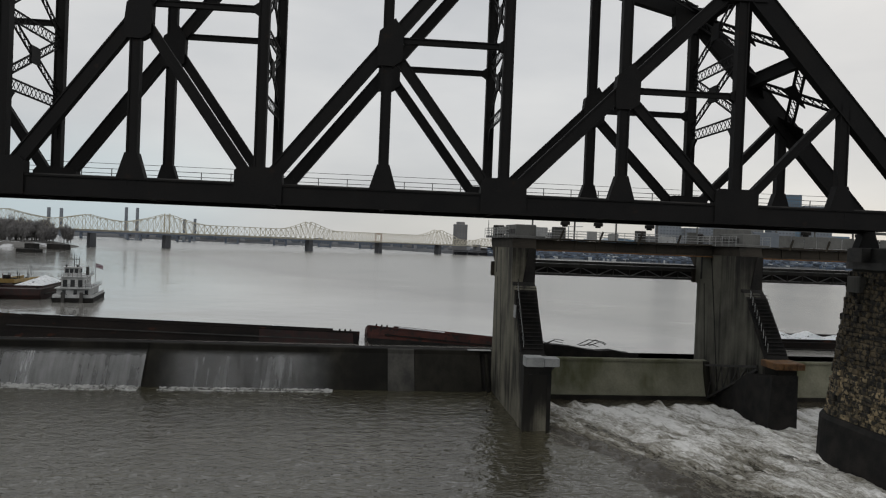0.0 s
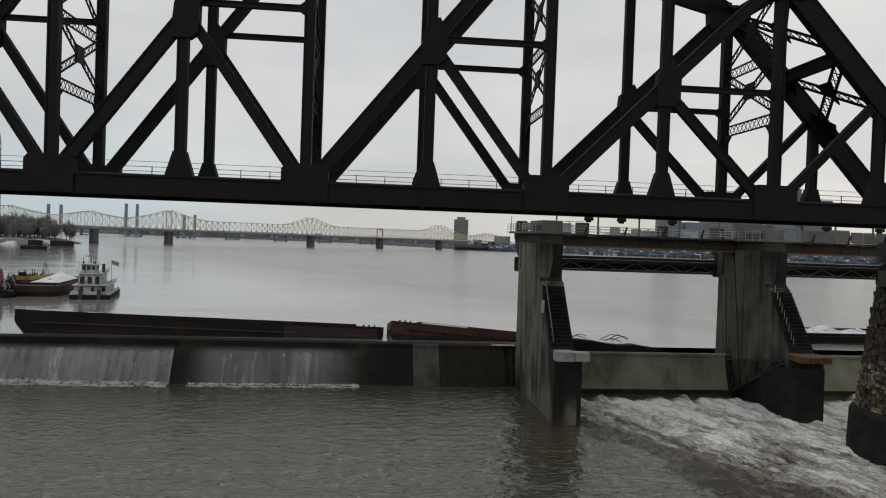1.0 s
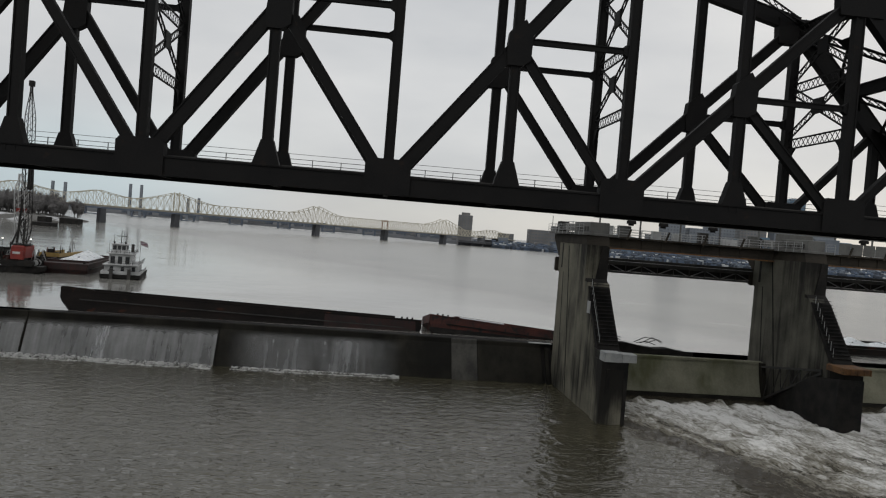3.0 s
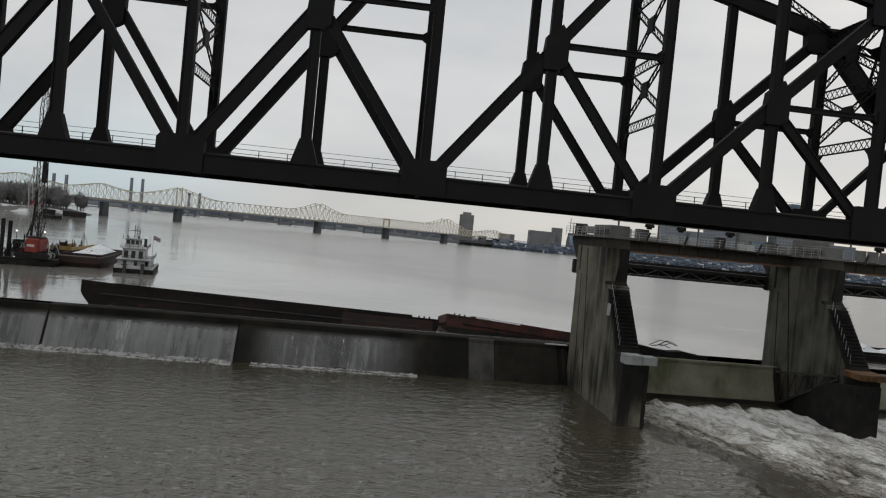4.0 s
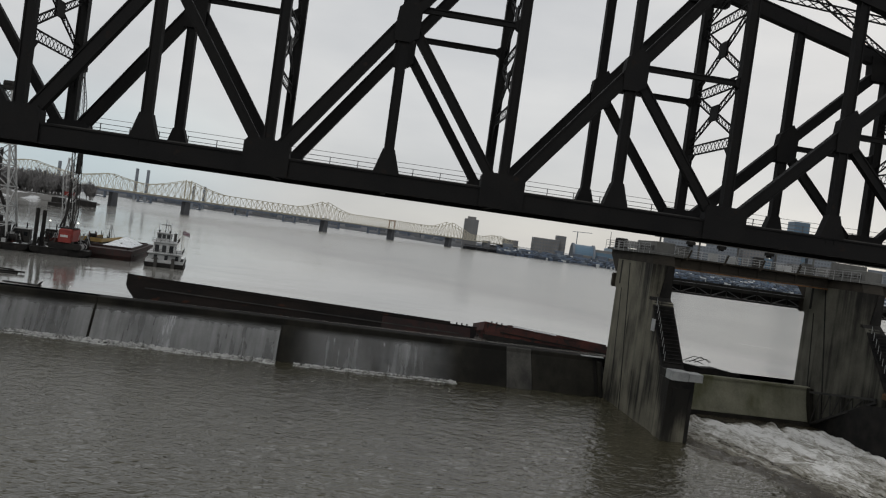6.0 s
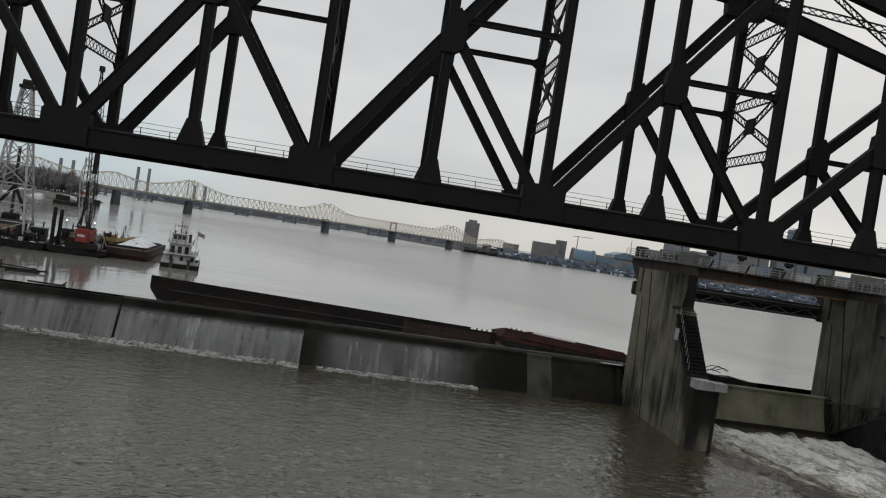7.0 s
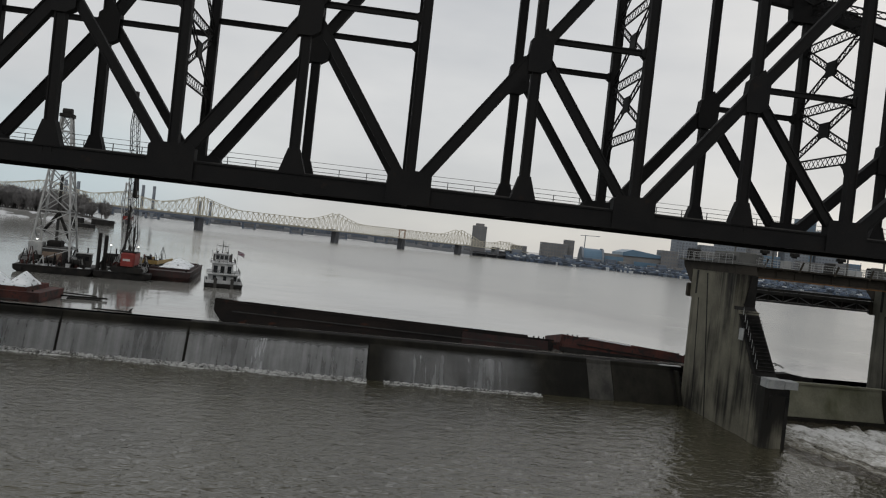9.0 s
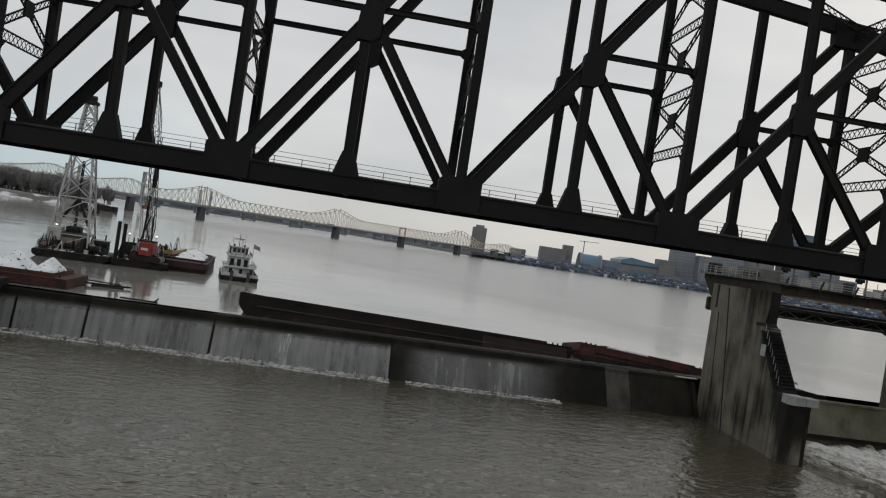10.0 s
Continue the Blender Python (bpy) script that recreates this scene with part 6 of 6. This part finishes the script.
block("office_building", 508, 545, 1150, 82, 25, M_BUILDG, "pale grey office building with window rows", 16, 7)
block("tower_block", 552, 577, 1200, 121, 25, M_BLUEGL, "tall blue glass tower", 22, 6)
block("office_building", 582, 628, 1200, 104, 30, M_BUILDG, "pale grey office block", 18, 9)
rnd = random.Random(77)
for i in range(62):
    x = 40 + i * 11.5 + rnd.uniform(-4, 4)
    w = rnd.uniform(8, 15)
    block("riverside_shed", x, x + w, 1030 + rnd.uniform(0, 25), 14 + rnd.uniform(0, 8), 14, rnd.choice((M_BUILD, M_BUILDG, M_FARBLUE, M_FARBLUE, M_BUILD)), "low hazy riverside building", 1, 3)
for i in range(22):
    x = 410 + i * 34 + rnd.uniform(-8, 8)
    block("office_building", x, x + rnd.uniform(18, 30), 1110 + rnd.uniform(0, 60), 32 + rnd.uniform(0, 32), 20, rnd.choice((M_BUILD, M_BUILDG, M_BLUEGL)), "hazy mid-rise city building", 5, 6)
for i in range(30):
    x = -620 + i * 22 + rnd.uniform(-5, 5)
    block("riverside_shed", x, x + rnd.uniform(10, 20), 1385 + rnd.uniform(0, 40), 14 + rnd.uniform(0, 6), 14, rnd.choice((M_FARBLUE, M_FARBLUE, M_BUILD)), "low hazy riverside building", 1, 3)
for i in range(14):
    x = -60 + i * 17
    block("riverside_shed", x, x + rnd.uniform(8, 14), 1230 - max(0, x + 60) * 0.9 + rnd.uniform(0, 12), 12 + rnd.uniform(0, 5), 10, rnd.choice((M_FARBLUE, M_BUILD)), "low hazy riverside building", 1, 3)
road = thing("river_road", pose(0, 0, 0), "long dark elevated riverside road on piers", "road", kind="structure")
part("deck", Shape().slab(15, 1012, 11.0, 760, 1020, 12.6, 0.1), M_FARPIER, road)
part("retaining_wall", Shape().prism([(1021, 5), (1018, 9.6), (1023, 10.2), (1030, 5)], "x", 15, 760), M_FARPIER, road)
for i in range(50):
    part("column", Shape().box(18 + i * 15, 1014, 6, 19.4 + i * 15, 1017, 11.2), M_FARPIER, road)
M_JUMBLE = mat("mixed_far_paint", (0.06, 0.07, 0.085), (0.10, 0.115, 0.135), 0.8, 0, 0.05, 1, 0.0)
jn, jl = M_JUMBLE.node_tree.nodes, M_JUMBLE.node_tree.links
j_geo, j_ramp = jn.new("ShaderNodeNewGeometry"), jn.new("ShaderNodeValToRGB")
j_ramp.color_ramp.interpolation = "CONSTANT"
for k, (at, c) in enumerate(((0.0, (0.028, 0.037, 0.052)), (0.45, (0.058, 0.082, 0.122)), (0.78, (0.10, 0.122, 0.148)), (0.94, (0.36, 0.38, 0.39)))):
    el = j_ramp.color_ramp.elements[k] if k < 2 else j_ramp.color_ramp.elements.new(at)
    el.position, el.color = at, (*c, 1)
jl.new(j_geo.outputs["Random Per Island"], j_ramp.inputs["Fac"])
jl.new(j_ramp.outputs["Color"], jn["Principled BSDF"].inputs["Base Color"])


def bank_jumble():
    """Cars, walls, sheds and hedges crowded along the city bank, too far off to count."""
    r, s = random.Random(19), Shape()
    for i in range(2600):
        x = r.uniform(60, 860)
        d = r.uniform(0, 1)
        y = (990 + 10 * d if x < 500 else 975 + 14 * d) + 22 * d + r.uniform(0, 5)
        w, h = r.uniform(1.6, 8.0), r.uniform(0.5, 2.2) + 5.0 * d
        s.prism([(y, 5.0), (y + 3, 5.0), (y + 3, 7.4 + 3 * d + h * 0.8), (y + 1.5, 7.4 + 3 * d + h), (y, 7.4 + 3 * d + h * 0.8)], "x", x, x + w)
    return whole("bank_jumble", s, M_JUMBLE, I4, "hazy jumble of cars, walls and sheds on city bank", "bank clutter", kind="stuff")


bank_jumble()
tc = thing("tower_crane", pose(190, 1130, 8), "thin distant tower crane", "crane")
part("mast", Shape().bar((0, 0, 0), (0, 0, 46), 1.2, 1.2), M_BUILDG, tc)
part("jib", Shape().bar((-8, 0, 45), (22, 0, 46), 0.8, 0.8), M_BUILDG, tc)


# ---------------------------------------------------------------- stone bridge piers
def stadium(z, hw, hl, n=14):
    pts = []
    for cy, a0 in ((hl - hw, 0), (-(hl - hw), math.pi)):
        for i in range(n + 1):
            a = a0 + math.pi * i / n
            pts.append((hw * math.cos(a), cy + hw * math.sin(a), z))
    return pts


def stone_pier(x, pieces):
    """Tapering masonry pier with rounded ends on a dark concrete footing, at x along the bridge."""
    pier = thing("bridge_pier", BRIDGE @ Matrix.Translation((x, WIDE / 2, -3)), "rough brown limestone masonry pier on dark footing", "bridge pier", "stone piers")
    part("footing", Shape().loft([stadium(0, 6.4, 13.2), stadium(8.0, 6.1, 12.9), stadium(8.5, 5.8, 12.6)]), M_STAIR, pier, "dark wet concrete footing")
    z0, z1 = 8.5, 25.2
    size = lambda z: (5.35 + (3.65 - 5.35) * (z - z0) / (z1 - z0), 12.2 + (10.2 - 12.2) * (z - z0) / (z1 - z0))
    part("core", Shape().loft([stadium(z0, size(z0)[0] - 0.22, size(z0)[1] - 0.22), stadium(z1, size(z1)[0] - 0.22, size(z1)[1] - 0.22)]), M_MORTAR, pier)
    rnd = random.Random(9)
    joined, made = Shape(), 0
    levels = [z0]
    while levels[-1] < z1 - 0.3:
        levels.append(min(z1, levels[-1] + rnd.uniform(0.42, 0.78)))
    for za, zb in zip(levels, levels[1:]):
        zb -= 0.04
        hw, hl = size((za + zb) / 2)
        per = 4 * (hl - hw) + 2 * math.pi * hw
        u = rnd.uniform(0, 1)

        def spot(t):
            t %= per
            st = 2 * (hl - hw)
            if t < st:
                return Vector((-hw, (hl - hw) - t, 0)), Vector((-1, 0, 0))
            t -= st
            if t < math.pi * hw:
                a = math.pi + t / hw
                return Vector((hw * math.cos(a), -(hl - hw) + hw * math.sin(a), 0)), Vector((math.cos(a), math.sin(a), 0))
            t -= math.pi * hw
            if t < st:
                return Vector((hw, -(hl - hw) + t, 0)), Vector((1, 0, 0))
            a = (t - st) / hw
            return Vector((hw * math.cos(a), (hl - hw) + hw * math.sin(a), 0)), Vector((math.cos(a), math.sin(a), 0))
        t = u
        while t < per + u - 0.4:
            w = min(rnd.uniform(0.45, 1.25), per + u - t)
            (pa, na), (pb, nb) = spot(t + 0.02), spot(t + w - 0.02)
            out = rnd.uniform(-0.08, 0.20)
            ia, ib = pa - na * 0.35, pb - nb * 0.35
            oa, ob = pa + na * out, pb + nb * (out + rnd.uniform(-0.04, 0.04))
            i = 0.07
            ea, eb = oa.lerp(ob, i / w) + na * 0.06, oa.lerp(ob, 1 - i / w) + nb * 0.06
            pts = [(ia.x, ia.y, za), (ib.x, ib.y, za), (ib.x, ib.y, zb), (ia.x, ia.y, zb), (oa.x, oa.y, za), (ob.x, ob.y, za), (ob.x, ob.y, zb), (oa.x, oa.y, zb),
                   (ea.x, ea.y, za + i), (eb.x, eb.y, za + i), (eb.x, eb.y, zb - i), (ea.x, ea.y, zb - i)]
            faces = [(0, 1, 5, 4), (1, 2, 6, 5), (2, 3, 7, 6), (3, 0, 4, 7), (4, 5, 9, 8), (5, 6, 10, 9), (6, 7, 11, 10), (7, 4, 8, 11), (8, 9, 10, 11)]
            near = pieces and na.x < -0.2 and made < 300
            if near:
                part("stone", Shape().add(pts, faces), M_STONE, pier)
                made += 1
            else:
                joined.add(pts, faces)
            t += w
    tagged(part("masonry", joined, M_STONE, pier, "coursed rough limestone"), kind="stuff")
    part("cap", Shape().loft([stadium(25.2, 4.1, 10.7), stadium(26.0, 4.1, 10.7)]), M_DARK, pier)
    part("bearing_block", Shape().slab(-3.6, -8.6, 26.0, 3.2, 8.6, 27.6, 0.15), M_DARK, pier, "dark bearing block")
    part("ledge_block", Shape().slab(-4.6, 4.5, 22.6, -2.8, 6.8, 24.4, 0.1), M_PATCH, pier, "grey concrete block")
    for y in (-WIDE / 2, WIDE / 2):
        s = -1 if x > 0 else 1
        part("bearing", Shape().prism([(s * 3.4 - 1.2, 27.6), (s * 3.4 + 1.2, 27.6), (s * 3.4 + 0.5, 29.65), (s * 3.4 - 0.5, 29.65)], "y", y - 0.6, y + 0.6), M_STEEL, pier)
        part("bearing_shelf", Shape().slab(min(s * 4.6, s * 1.2), y - 1.2, 26.0, max(s * 4.6, s * 1.2), y + 1.2, 27.6, 0.08), M_DARK, pier)
    return pier


stone_pier(57.2, True)
stone_pier(-190.3, False)
